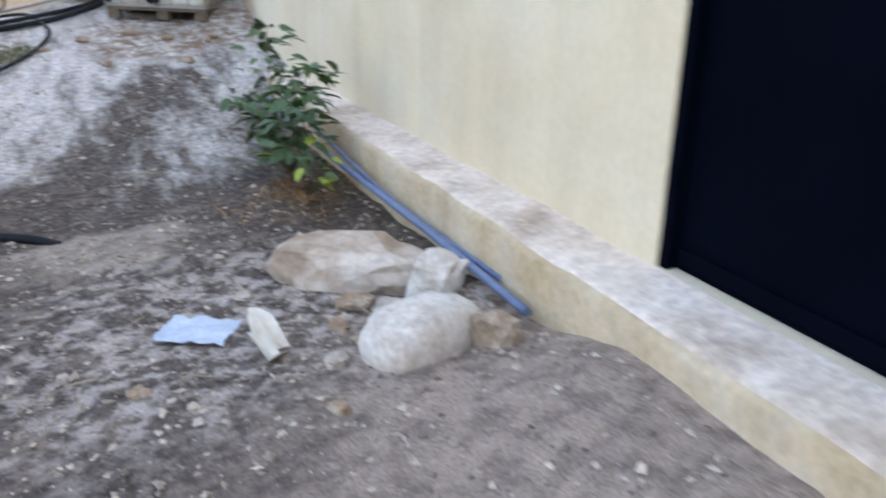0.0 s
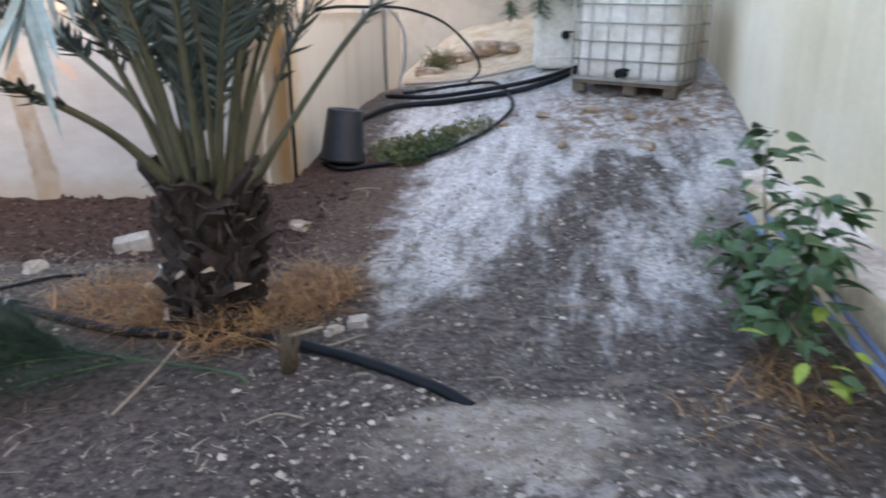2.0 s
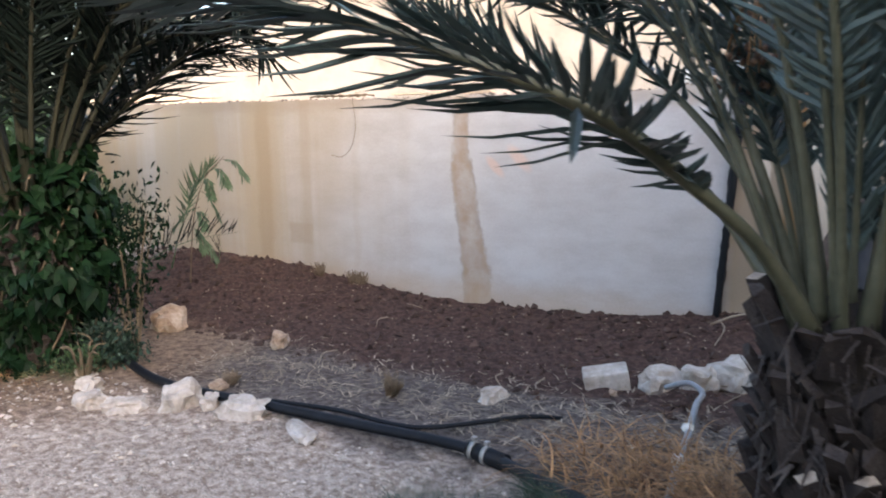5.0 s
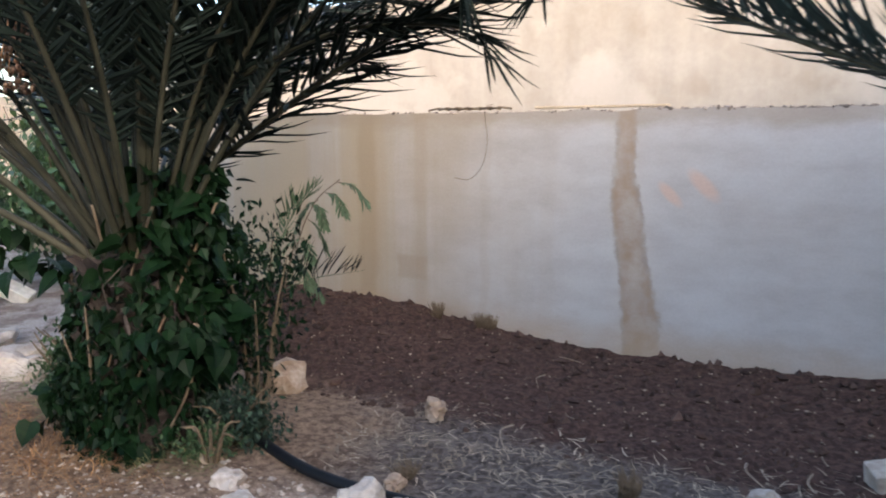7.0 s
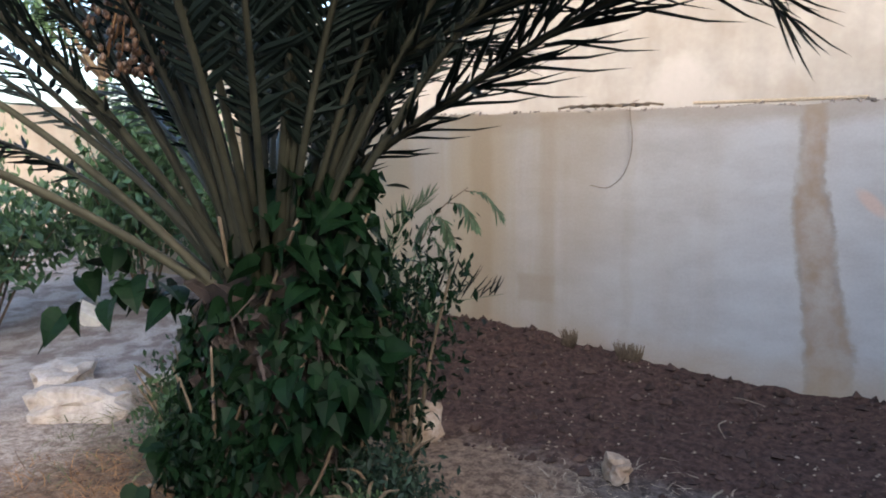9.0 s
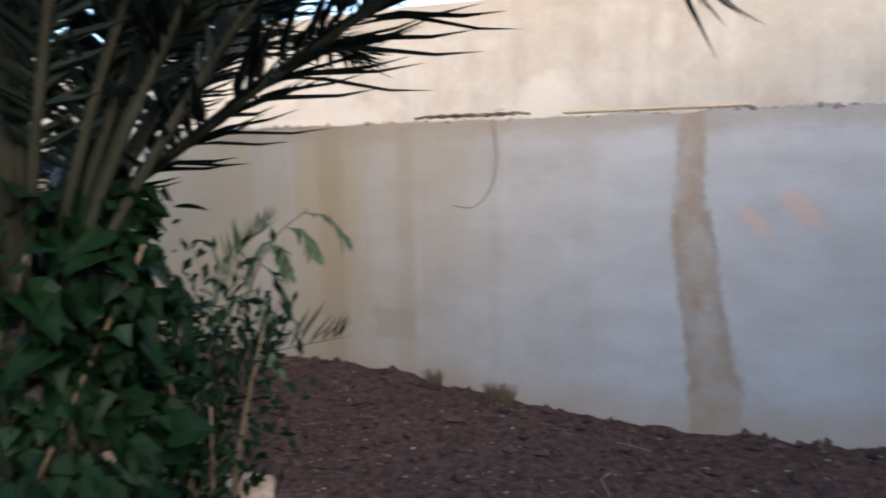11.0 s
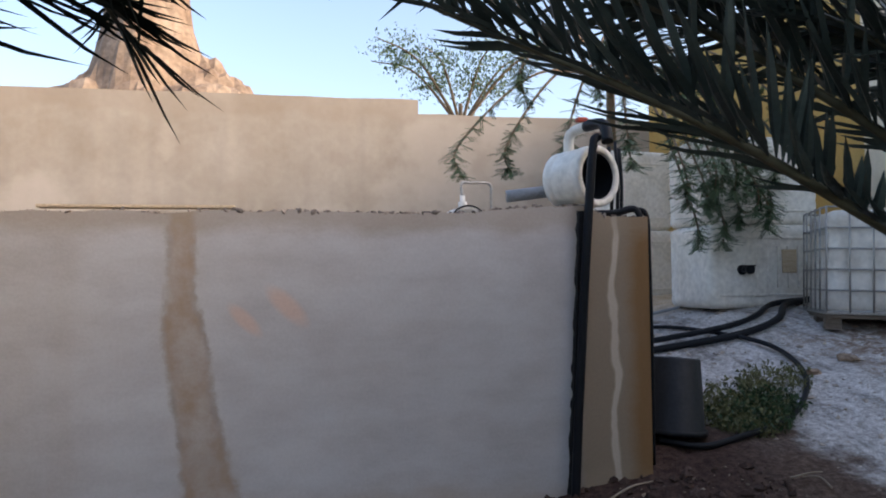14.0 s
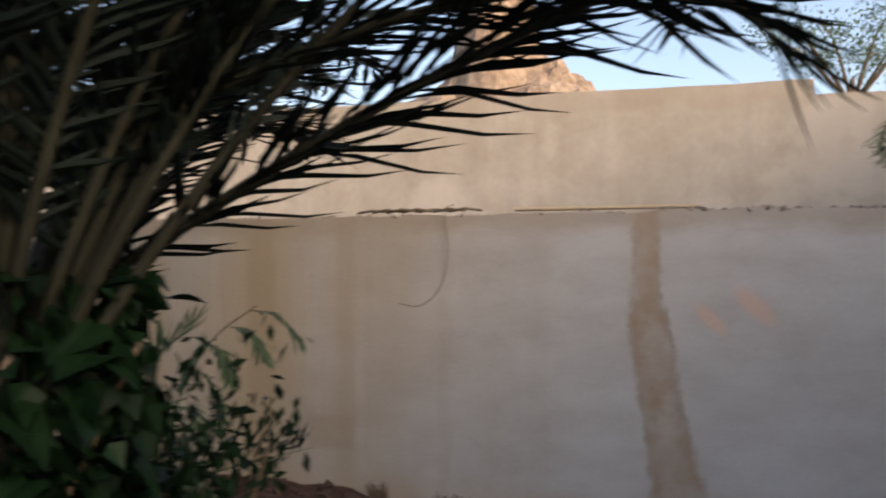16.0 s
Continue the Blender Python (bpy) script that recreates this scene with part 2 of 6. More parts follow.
    # two slanting salmon patches, a squarish damp mark and tan runs at the far end
    for cx, cz, hw, hl in ((-2.44, 1.25, 0.045, 0.13), (-2.21, 1.33, 0.06, 0.16)):
        dx, dz = math_("SUBTRACT", X, cx), math_("SUBTRACT", Z, cz)
        along, across = math_("MULTIPLY", math_("SUBTRACT", dx, dz), 0.707 / hl), math_("MULTIPLY", math_("ADD", dx, dz), 0.707 / hw)
        r2 = math_("ADD", math_("MULTIPLY", along, along), math_("MULTIPLY", across, across))
        col = mix(math_("MULTIPLY", math_("MULTIPLY", rng(math_("ADD", r2, mid), 1.9, 0.5), front), 0.72), col, (0.66, 0.46, 0.36))
    mark = math_("MULTIPLY", rng(math_("ABSOLUTE", math_("ADD", w0, 4.72)), 0.19, 0.13), rng(math_("ABSOLUTE", math_("SUBTRACT", Z, 0.51)), 0.13, 0.08))
    col = mix(math_("MULTIPLY", math_("MULTIPLY", mark, front), 0.45), col, (0.36, 0.285, 0.20))
    for cx, hw, k in ((-5.2, 0.14, 0.5), (-5.75, 0.25, 0.3), (-4.62, 0.09, 0.18), (-3.97, 0.06, 0.14), (-3.4, 0.1, 0.1)):
        d3 = math_("ABSOLUTE", math_("ADD", w0, -cx))
        col = mix(math_("MULTIPLY", math_("MULTIPLY", rng(d3, hw, hw * 0.35), front), math_("MULTIPLY", rng(run, 0.3, 0.6, 0.4, 1.0), k)), col, (0.35, 0.265, 0.175))
    # hairline cracks
    crack = math_("ABSOLUTE", math_("SUBTRACT", noise_(0.9, 3), 0.5))
    col = mix(math_("MULTIPLY", math_("MULTIPLY", rng(crack, 0.0035, 0.0), rng(big, 0.5, 0.62)), 0.4), col, (0.22, 0.18, 0.15))
    # ochre end by the corner with a pale lime run
    w2 = math_("ADD", X, math_("MULTIPLY", math_("SUBTRACT", mid, 0.5), 0.12))
    col = mix(math_("MULTIPLY", rng(w2, -0.55, -0.42), front), col, (0.30, 0.235, 0.17))
    col = mix(math_("MULTIPLY", rng(w2, -0.19, -0.06), front), col, (0.25, 0.145, 0.065))
    run2 = math_("ABSOLUTE", math_("ADD", math_("SUBTRACT", X, -0.235), math_("MULTIPLY", math_("SUBTRACT", noise_(1.6, 3), 0.5), 0.2)))
    col = mix(math_("MULTIPLY", math_("MULTIPLY", rng(run2, 0.03, 0.012), front), 0.75), col, (0.62, 0.54, 0.44))
    side = rng(Y, 0.01, 0.03)
    sf = math_("MULTIPLY", side, math_("MAXIMUM", rng(math_("ADD", Y, math_("MULTIPLY", mid, 0.5)), 0.85, 0.35), math_("MULTIPLY", rng(run, 0.48, 0.7), 0.35)))
    col = mix(sf, mix(side, col, (0.58, 0.53, 0.46)), (0.47, 0.335, 0.19))
    # dirt thrown up along the foot, rough dirty rim at the top
    col = mix(math_("MULTIPLY", rng(math_("ADD", Z, math_("MULTIPLY", mid, 0.35)), 0.52, 0.2), 0.6), col, (0.47, 0.36, 0.25))
    col = mix(math_("MULTIPLY", rng(math_("ADD", Z, math_("MULTIPLY", mid, -0.2)), 1.60, 1.72), 0.55), col, (0.36, 0.28, 0.20))
    col = mix(0.85, col, rng(fine_, 0.25, 0.75, 0.95, 1.04), "MULTIPLY")
    L.new(col, b.inputs["Base Color"])
    b.inputs["Roughness"].default_value = 0.9
    b.inputs["Specular IOR Level"].default_value = 0.25
    bp = N.new("ShaderNodeBump")
    bp.inputs["Strength"].default_value, bp.inputs["Distance"].default_value = 0.35, 0.012
    L.new(math_("ADD", mid, math_("MULTIPLY", fine_, 0.18)), bp.inputs["Height"])
    L.new(bp.outputs[0], b.inputs["Normal"])
    return m


def ground_material():
    """Dark brown dug soil by the tank, chalky white path, buff gravel and grey-brown trodden earth."""
    m = bpy.data.materials.new("earth")
    m.use_nodes = True
    nt = m.node_tree
    N, L = nt.nodes, nt.links
    b = N["Principled BSDF"]
    tc = N.new("ShaderNodeTexCoord")
    sp = N.new("ShaderNodeSeparateXYZ")
    L.new(tc.outputs["Object"], sp.inputs[0])
    X, Y, Z = sp.outputs

    def noise_(scale, detail=6, rough=0.62, vec=None):
        n = N.new("ShaderNodeTexNoise")
        n.inputs["Scale"].default_value, n.inputs["Detail"].default_value, n.inputs["Roughness"].default_value = scale, detail, rough
        L.new(vec or tc.outputs["Object"], n.inputs["Vector"])
        return n.outputs[0]

    def math_(op, a, c=0.0):
        n = N.new("ShaderNodeMath")
        n.operation = op
        for i, v in enumerate((a, c)):
            if hasattr(v, "is_linked"):
                L.new(v, n.inputs[i])
            else:
                n.inputs[i].default_value = v
        return n.outputs[0]

    def rng(v, a, c, lo=0.0, hi=1.0):
        n = N.new("ShaderNodeMapRange")
        n.interpolation_type = "SMOOTHSTEP"
        L.new(v, n.inputs[0])
        for i, q in enumerate((a, c, lo, hi)):
            n.inputs[i + 1].default_value = q
        return n.outputs[0]

    def mix(f, a, c, mode="MIX"):
        n = N.new("ShaderNodeMix")
        n.data_type, n.blend_type = "RGBA", mode
        if hasattr(f, "is_linked"):
            L.new(f, n.inputs[0])
        else:
            n.inputs[0].default_value = f
        for i, v in ((6, a), (7, c)):
            if hasattr(v, "is_linked"):
                L.new(v, n.inputs[i])
            else:
                n.inputs[i].default_value = (*v, 1)
        return n.outputs[2]

    big, mid, fin, grit = noise_(0.8), noise_(4.0), noise_(22.0), noise_(85.0, 3)
    wx = math_("ADD", X, math_("MULTIPLY", math_("SUBTRACT", big, 0.5), 1.6))
    wy = math_("ADD", Y, math_("MULTIPLY", math_("SUBTRACT", mid, 0.5), 1.1))
    base = mix(rng(fin, 0.32, 0.68), (0.055, 0.043, 0.037), (0.172, 0.141, 0.123))          # trodden grey-brown
    base = mix(math_("MULTIPLY", rng(mid, 0.55, 0.7), 0.5), base, (0.33, 0.26, 0.21))
    gravel = mix(rng(fin, 0.35, 0.65), (0.25, 0.185, 0.14), (0.52, 0.425, 0.35))           # buff gravel
    chalk = mix(rng(fin, 0.3, 0.66), (0.47, 0.425, 0.39), (0.80, 0.765, 0.735))             # white path
    soil = mix(rng(fin, 0.3, 0.7), (0.040, 0.022, 0.017), (0.108, 0.064, 0.050))           # dug soil
    sand = mix(rng(mid, 0.35, 0.65), (0.52, 0.38, 0.24), (0.66, 0.54, 0.40))
    col = base
    # gravel yard in front, left of the pipe
    col = mix(math_("MULTIPLY", rng(wx, -0.5, -1.3), rng(wy, -2.7, -3.1)), col, gravel)
    col = mix(math_("MULTIPLY", rng(wx, -3.2, -4.2), rng(wy, -1.2, -2.0)), col, gravel)
    # litter-brown ground under the vine, made darker still for the palm's shade
    bx = math_("MULTIPLY", math_("ADD", wx, 4.6), 0.9)
    rr = math_("ADD", math_("MULTIPLY", bx, bx), math_("MULTIPLY", math_("ADD", wy, 2.9), math_("ADD", wy, 2.9)))
    col = mix(math_("MULTIPLY", rng(rr, 2.6, 0.9), 0.88), col, mix(rng(fin, 0.3, 0.7), (0.085, 0.052, 0.034), (0.27, 0.18, 0.115)))
    # chalky spill raked down the slope: a bright tongue, a dark trodden strip beside it, mixed ground by the house
    rake = N.new("ShaderNodeMapping")
    rake.inputs["Rotation"].default_value, rake.inputs["Scale"].default_value = (0, 0, radians(24)), (5.0, 1.1, 2.0)
    L.new(tc.outputs["Object"], rake.inputs[0])
    streaks = noise_(1.0, 7, 0.68, rake.outputs[0])
    blots = noise_(9.0, 5, 0.7)
    sx = math_("ADD", X, math_("MULTIPLY", math_("SUBTRACT", mid, 0.5), 0.9))
    sy = math_("ADD", Y, math_("MULTIPLY", math_("SUBTRACT", noise_(2.3, 5), 0.5), 1.1))
    slant = math_("SUBTRACT", sx, math_("MULTIPLY", sy, 0.38))
    west = math_("ADD", sx, math_("MULTIPLY", sy, 0.30))
    tongue = math_("MULTIPLY", math_("MULTIPLY", rng(west, 0.45, 0.85), rng(sx, 0.75, 1.25)), math_("MULTIPLY", rng(slant, 3.5, 2.4), rng(sy, -3.6, -2.4)))
    mixed = math_("MULTIPLY", math_("MULTIPLY", rng(slant, 2.9, 4.0), rng(sy, -4.4, -1.8)), 0.85)
    upper = math_("MULTIPLY", rng(sy, -0.5, 0.6), rng(sx, 0.3, 0.9))
    spread = math_("MAXIMUM", math_("MAXIMUM", tongue, mixed), upper)
    grain = math_("ADD", math_("MULTIPLY", streaks, 0.75), math_("MULTIPLY", blots, 0.25))
    cover = rng(math_("ADD", math_("MULTIPLY", spread, 0.28), grain), 0.57, 0.85)
    col = mix(math_("MULTIPLY", math_("MULTIPLY", cover, rng(spread, 0.05, 0.35)), 0.92), col, chalk)
    # brown rubble thrown down in front of the caged tank
    rub = math_("MULTIPLY", math_("MULTIPLY", rng(sx, 2.1, 2.7), rng(sy, 0.2, 0.8)), rng(sy, 2.3, 1.8))
    col = mix(math_("MULTIPLY", rub, rng(blots, 0.40, 0.58)), col, (0.24, 0.165, 0.12))
    # pale spill among the boulders and a buff sandy patch at the pipe's end
    spill = math_("MULTIPLY", rng(wy, -6.6, -5.8), rng(wy, -4.2, -5.0))
    col = mix(math_("MULTIPLY", math_("MULTIPLY", spill, rng(wx, 1.6, 2.4)), rng(blots, 0.44, 0.62, 0.0, 0.9)), col, (0.52, 0.45, 0.41))
    pa, pb = math_("SUBTRACT", sx, 2.4), math_("ADD", sy, 4.25)
    patch = math_("ADD", math_("MULTIPLY", pa, pa), math_("MULTIPLY", math_("MULTIPLY", pb, pb), 2.2))
    col = mix(math_("MULTIPLY", rng(patch, 0.42, 0.05), 0.75), col, mix(rng(blots, 0.35, 0.65), (0.30, 0.24, 0.19), (0.50, 0.43, 0.37)))
    # darker earth round the first palm
    darkened = math_("MULTIPLY", math_("MULTIPLY", rng(wx, 2.1, 1.3), rng(wx, -0.9, -0.2)), math_("MULTIPLY", rng(wy, -6.6, -5.6), rng(wy, -1.9, -2.6)))
    col = mix(math_("MULTIPLY", darkened, 0.7), col, mix(rng(fin, 0.3, 0.7), (0.035, 0.026, 0.022), (0.12, 0.095, 0.08)))
    # pinkish footworn patch beside the plinth
    col = mix(math_("MULTIPLY", math_("MULTIPLY", rng(wx, 2.7, 3.3), rng(wy, -5.4, -6.2)), rng(blots, 0.35, 0.6, 0.35, 0.85)), col, (0.44, 0.34, 0.28))
    # soft brown earth between the palm and the tank corner
    corner = math_("MULTIPLY", math_("MULTIPLY", rng(sx, 1.45, 1.1), rng(sx, -0.1, 0.3)), math_("MULTIPLY", rng(sy, -2.0, -1.4), rng(sy, 0.9, 0.4)))
    col = mix(math_("MULTIPLY", corner, 0.94), col, mix(rng(fin, 0.3, 0.7), (0.07, 0.042, 0.03), (0.17, 0.115, 0.085)))
    # dark soil and the shadow gap under the pipes, both laid in as colour
    pipe_soil_shade = math_("MULTIPLY", rng(sx, 3.45, 3.75), math_("MULTIPLY", rng(sy, -5.7, -5.2), rng(sy, -0.6, -1.4)))
    col = mix(math_("MULTIPLY", pipe_soil_shade, 0.8), col, mix(rng(fin, 0.3, 0.7), (0.05, 0.036, 0.028), (0.15, 0.11, 0.08)))
    # dug soil along the tank
    sf = math_("MULTIPLY", rng(wx, 0.95, 0.4), rng(math_("ADD", Y, math_("MULTIPLY", math_("SUBTRACT", mid, 0.5), 0.6)), -1.95, -1.6))
    sf = math_("MULTIPLY", sf, rng(Y, 1.6, 0.8))
    col = mix(sf, col, soil)
    # sandy bank at the back
    col = mix(rng(wy, 3.6, 4.8), col, sand)
    col = mix(rng(wx, -6.2, -7.4), col, mix(rng(mid, 0.4, 0.6), (0.26, 0.21, 0.18), (0.45, 0.40, 0.36)))
    col = mix(0.9, col, rng(grit, 0.25, 0.75, 0.66, 1.3), "MULTIPLY")
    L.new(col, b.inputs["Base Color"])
    b.inputs["Roughness"].default_value = 0.95
    b.inputs["Specular IOR Level"].default_value = 0.2
    bp = N.new("ShaderNodeBump")
    bp.inputs["Strength"].default_value, bp.inputs["Distance"].default_value = 0.9, 0.02
    L.new(math_("ADD", fin, math_("MULTIPLY", grit, 0.6)), bp.inputs["Height"])
    L.new(bp.outputs[0], b.inputs["Normal"])
    return m


def far_material():
    """Old plaster with paler repair patches and a darker weathered band under the coping."""
    m = mat("far_plaster", (0.37, 0.305, 0.24), (0.42, 0.36, 0.295), (0.47, 0.41, 0.345), scale=0.9, fine=9, bump=0.25, streak=0.10, vary=0.05)
    N, L = m.node_tree.nodes, m.node_tree.links
    b = N["Principled BSDF"]
    src = b.inputs["Base Color"].links[0].from_socket
    tc = N.new("ShaderNodeTexCoord")
    sp = N.new("ShaderNodeSeparateXYZ")
    L.new(tc.outputs["Object"], sp.inputs[0])

    def noise_(scale, detail):
        n = N.new("ShaderNodeTexNoise")
        n.inputs["Scale"].default_value, n.inputs["Detail"].default_value = scale, detail
        L.new(tc.outputs["Object"], n.inputs["Vector"])
        return n.outputs[0]

    def step_(v, a, c, hi):
        n = N.new("ShaderNodeMapRange")
        n.interpolation_type = "SMOOTHSTEP"
        L.new(v, n.inputs[0])
        n.inputs[1].default_value, n.inputs[2].default_value, n.inputs[4].default_value = a, c, hi
        return n.outputs[0]

    def over(f, a, colour):
        n = N.new("ShaderNodeMix")
        n.data_type = "RGBA"
        L.new(f, n.inputs[0])
        L.new(a, n.inputs[6])
        n.inputs[7].default_value = (*colour, 1)
        return n.outputs[2]
    edge = N.new("ShaderNodeMath")
    edge.operation = "MULTIPLY_ADD"
    L.new(noise_(1.3, 5), edge.inputs[0])
    edge.inputs[1].default_value = 0.7
    L.new(sp.outputs[2], edge.inputs[2])
    col = over(step_(noise_(0.5, 6), 0.50, 0.56, 0.5), src, (0.51, 0.445, 0.375))
    col = over(step_(noise_(1.7, 6), 0.54, 0.70, 0.3), col, (0.33, 0.26, 0.20))
    col = over(step_(edge.outputs[0], 4.58, 4.80, 0.4), col, (0.34, 0.265, 0.20))
    L.new(col, b.inputs["Base Color"])
    return m


M_FAR = far_material()
M_TANK = tank_material()
M_EARTH = ground_material()
rnd = random.Random(7)


# ---- mesh helpers ----
def finish(name, bm, material, smooth=False):
    me = bpy.data.meshes.new(name)
    bm.to_mesh(me)
    bm.free()
    for mm in material if isinstance(material, (list, tuple)) else (material,):
        me.materials.append(mm)
    if smooth:
        me.polygons.foreach_set("use_smooth", [True] * len(me.polygons))
    return me


def part(name, bm, material, parent=None, label="", smooth=False, at=None):
    ob = new(name, finish(name, bm, material, smooth))
    if parent:
        ob.parent = parent
    if at is not None:
        ob.matrix_basis = at
    if label:
        ob["label"] = label
    return ob


def thing(name, m, label, category, group="", kind=""):
    ob = new(name)
    ob.empty_display_size = 0.1
    ob.matrix_basis = m
    return tagged(ob, label, category, group, kind)


def box(bm, lo, hi, bevel=0.0, mi=0):
    vs = [bm.verts.new((x, y, z)) for x in (lo[0], hi[0]) for y in (lo[1], hi[1]) for z in (lo[2], hi[2])]
    fs = [bm.faces.new([vs[i] for i in q]) for q in ((0, 1, 3, 2), (4, 6, 7, 5), (0, 4, 5, 1), (2, 3, 7, 6), (0, 2, 6, 4), (1, 5, 7, 3))]
    for f in fs:
        f.material_index = mi
    if bevel:
        es = {e for f in fs for e in f.edges}
        bmesh.ops.bevel(bm, geom=list(es), offset=bevel, segments=2, affect="EDGES", profile=0.6)
    return bm


def boxm(lo, hi, bevel=0.0):
    return box(bmesh.new(), lo, hi, bevel)


def smooth_path(pts, n=8):
    """Points of a Catmull-Rom curve through pts."""
    P = [Vector(p) for p in pts]
    P = [2 * P[0] - P[1]] + P + [2 * P[-1] - P[-2]]
    out = []
    for i in range(1, len(P) - 2):
        a, b_, c, d = P[i - 1:i + 3]
        for k in range(n):
            t = k / n
            out.append(0.5 * (2 * b_ + (c - a) * t + (2 * a - 5 * b_ + 4 * c - d) * t * t + (3 * b_ - a - 3 * c + d) * t ** 3))
    out.append(P[-2])
    return out


def tube(bm, pts, radius, seg=8, mi=0, cap=True):
    """A tube along pts; radius is a number or a function of 0..1."""
    n = len(pts)
    rings = []
    ref = Vector((0.13, 0.21, 0.97))
    for i, p in enumerate(pts):
        d = (Vector(pts[min(i + 1, n - 1)]) - Vector(pts[max(i - 1, 0)])).normalized()
        u = d.cross(ref)
        if u.length < 0.05:
            u = d.cross(Vector((1, 0, 0)))
        u.normalize()
        v = d.cross(u)
        r = radius(i / max(n - 1, 1)) if callable(radius) else radius
        rings.append([bm.verts.new(Vector(p) + r * (math.cos(a) * u + math.sin(a) * v)) for a in (2 * math.pi * k / seg for k in range(seg))])
    for a, b_ in zip(rings, rings[1:]):
        for k in range(seg):
            f = bm.faces.new((a[k], a[(k + 1) % seg], b_[(k + 1) % seg], b_[k]))
            f.material_index, f.smooth = mi, True
    if cap:
        for r in (rings[0], rings[-1][::-1]):
            bm.faces.new(r[::-1]).material_index = mi
    return bm


def lathe(bm, prof, seg=24, mi=0):
    """A turned shape from (radius, height) pairs about z."""
    rings = [[bm.verts.new((r * math.cos(2 * math.pi * k / seg), r * math.sin(2 * math.pi * k / seg), z)) for k in range(seg)] for r, z in prof]
    for a, b_ in zip(rings, rings[1:]):
        for k in range(seg):
            f = bm.faces.new((a[k], a[(k + 1) % seg], b_[(k + 1) % seg], b_[k]))
            f.smooth, f.material_index = True, mi
    return bm


def rock_bm(sx, sy, sz, seed, sub=3, rough=0.42):
    bm = bmesh.new()
    bmesh.ops.create_icosphere(bm, subdivisions=sub, radius=1)
    off = Vector((seed * 3.7, seed * 1.3, seed * 5.1))
    for v in bm.verts:
        d = v.co.normalized()
        k = 1 + rough * noise.noise(d * 1.3 + off) + rough * 0.55 * noise.noise(d * 3.1 + off) + rough * 0.2 * noise.noise(d * 8 + off)
        q = Vector([math.copysign(abs(c) ** 0.66, c) for c in d]) * k
        v.co = Vector((q.x * sx, q.y * sy, q.z * sz))
    return bm


def S(a, b_, x):
    t = min(1.0, max(0.0, (x - a) / (b_ - a)))
    return t * t * (3 - 2 * t)


def gz(x, y):
    """Height of the ground."""
    z = -0.03 + 0.24 * S(-1.0, 3.6, x)
    z += S(-2.5, 4.0, y) * (0.75 + 0.25 * S(1, 3, x)) * S(-1.9, 0.35, x)
    z += 0.17 * S(-3.4, -5.2, x) * S(-2.2, -0.3, y)
    z += 0.10 * S(3.5, 4.0, x) * S(-7.5, -5.0, y)
    z += 0.21 * S(2.9, 3.9, x) * S(-5.9, -6.8, y)
    z += 0.75 * S(6.2, 9.0, y) * S(-1, 1, x)
    z += 0.06 * S(-1.0, -0.1, y) * S(0.6, 0.2, y) * S(0.3, -0.4, x)
    z -= 0.09 * S(3.5, 3.75, x) * S(-5.8, -5.2, y) * S(-0.6, -1.6, y)
    z -= 0.03 * math.exp(-((x + 0.9) ** 2 / 1.2 + (y + 1.1) ** 2 / 0.4))
    return z


def gzn(x, y):
    near = max(0.0, 1 - max(abs(x + 0.5) - 6, abs(y + 2) - 7, 0) / 3)
    n = 0.045 * noise.noise((x * 0.9, y * 0.9, 0)) + 0.022 * noise.noise((x * 3.1, y * 3.1, 4)) + 0.010 * noise.noise((x * 9, y * 9, 7)) * near
    soil = S(0.9, 0.2, x) * S(-2.0, -1.6, y) * S(1.5, 0.5, y)
    n += soil * (0.030 * noise.noise((x * 6, y * 6, 11)) + 0.016 * noise.noise((x * 17, y * 17, 2)))
    return gz(x, y) + n


# ---- structure ----
def build_ground():
    xs = [-400, -150, -60, -30, -18] + [-12 + 0.5 * i for i in range(10)] + [-7 + 0.055 * i for i in range(209)] + [4.8, 5.5, 7, 10, 18, 30, 60, 150, 400]
    ys = [-400, -150, -60, -30, -18, -14, -12] + [-10 + 0.25 * i for i in range(10)] + [-7.5 + 0.055 * i for i in range(185)] + [2.8 + 0.2 * i for i in range(34)] + [10, 14, 20, 40, 90, 200, 400]
    verts = [(x, y, gzn(x, y)) for y in ys for x in xs]
    w = len(xs)
    faces = [(j * w + i, j * w + i + 1, (j + 1) * w + i + 1, (j + 1) * w + i) for j in range(len(ys) - 1) for i in range(w - 1)]
    me = bpy.data.meshes.new("ground")
    me.from_pydata(verts, [], faces)
    me.materials.append(M_EARTH)
    me.polygons.foreach_set("use_smooth", [True] * len(me.polygons))
    tagged(new("ground", me), "bare earth yard with dug soil, gravel and chalky path", "ground", kind="structure")


TOP = 1.84


def rim_height(x):
    """Top of the tank's front wall: it rises towards the drum and drops at the corner."""
    base = 1.862 + 0.045 * S(-1.5, -0.5, x) - 0.06 * S(-0.42, -0.25, x)
    return base + 0.03 * noise.noise((x * 1.1, 2, 3)) + 0.016 * noise.noise((x * 4, 1, 5)) + 0.008 * noise.noise((x * 15, 4, 1))


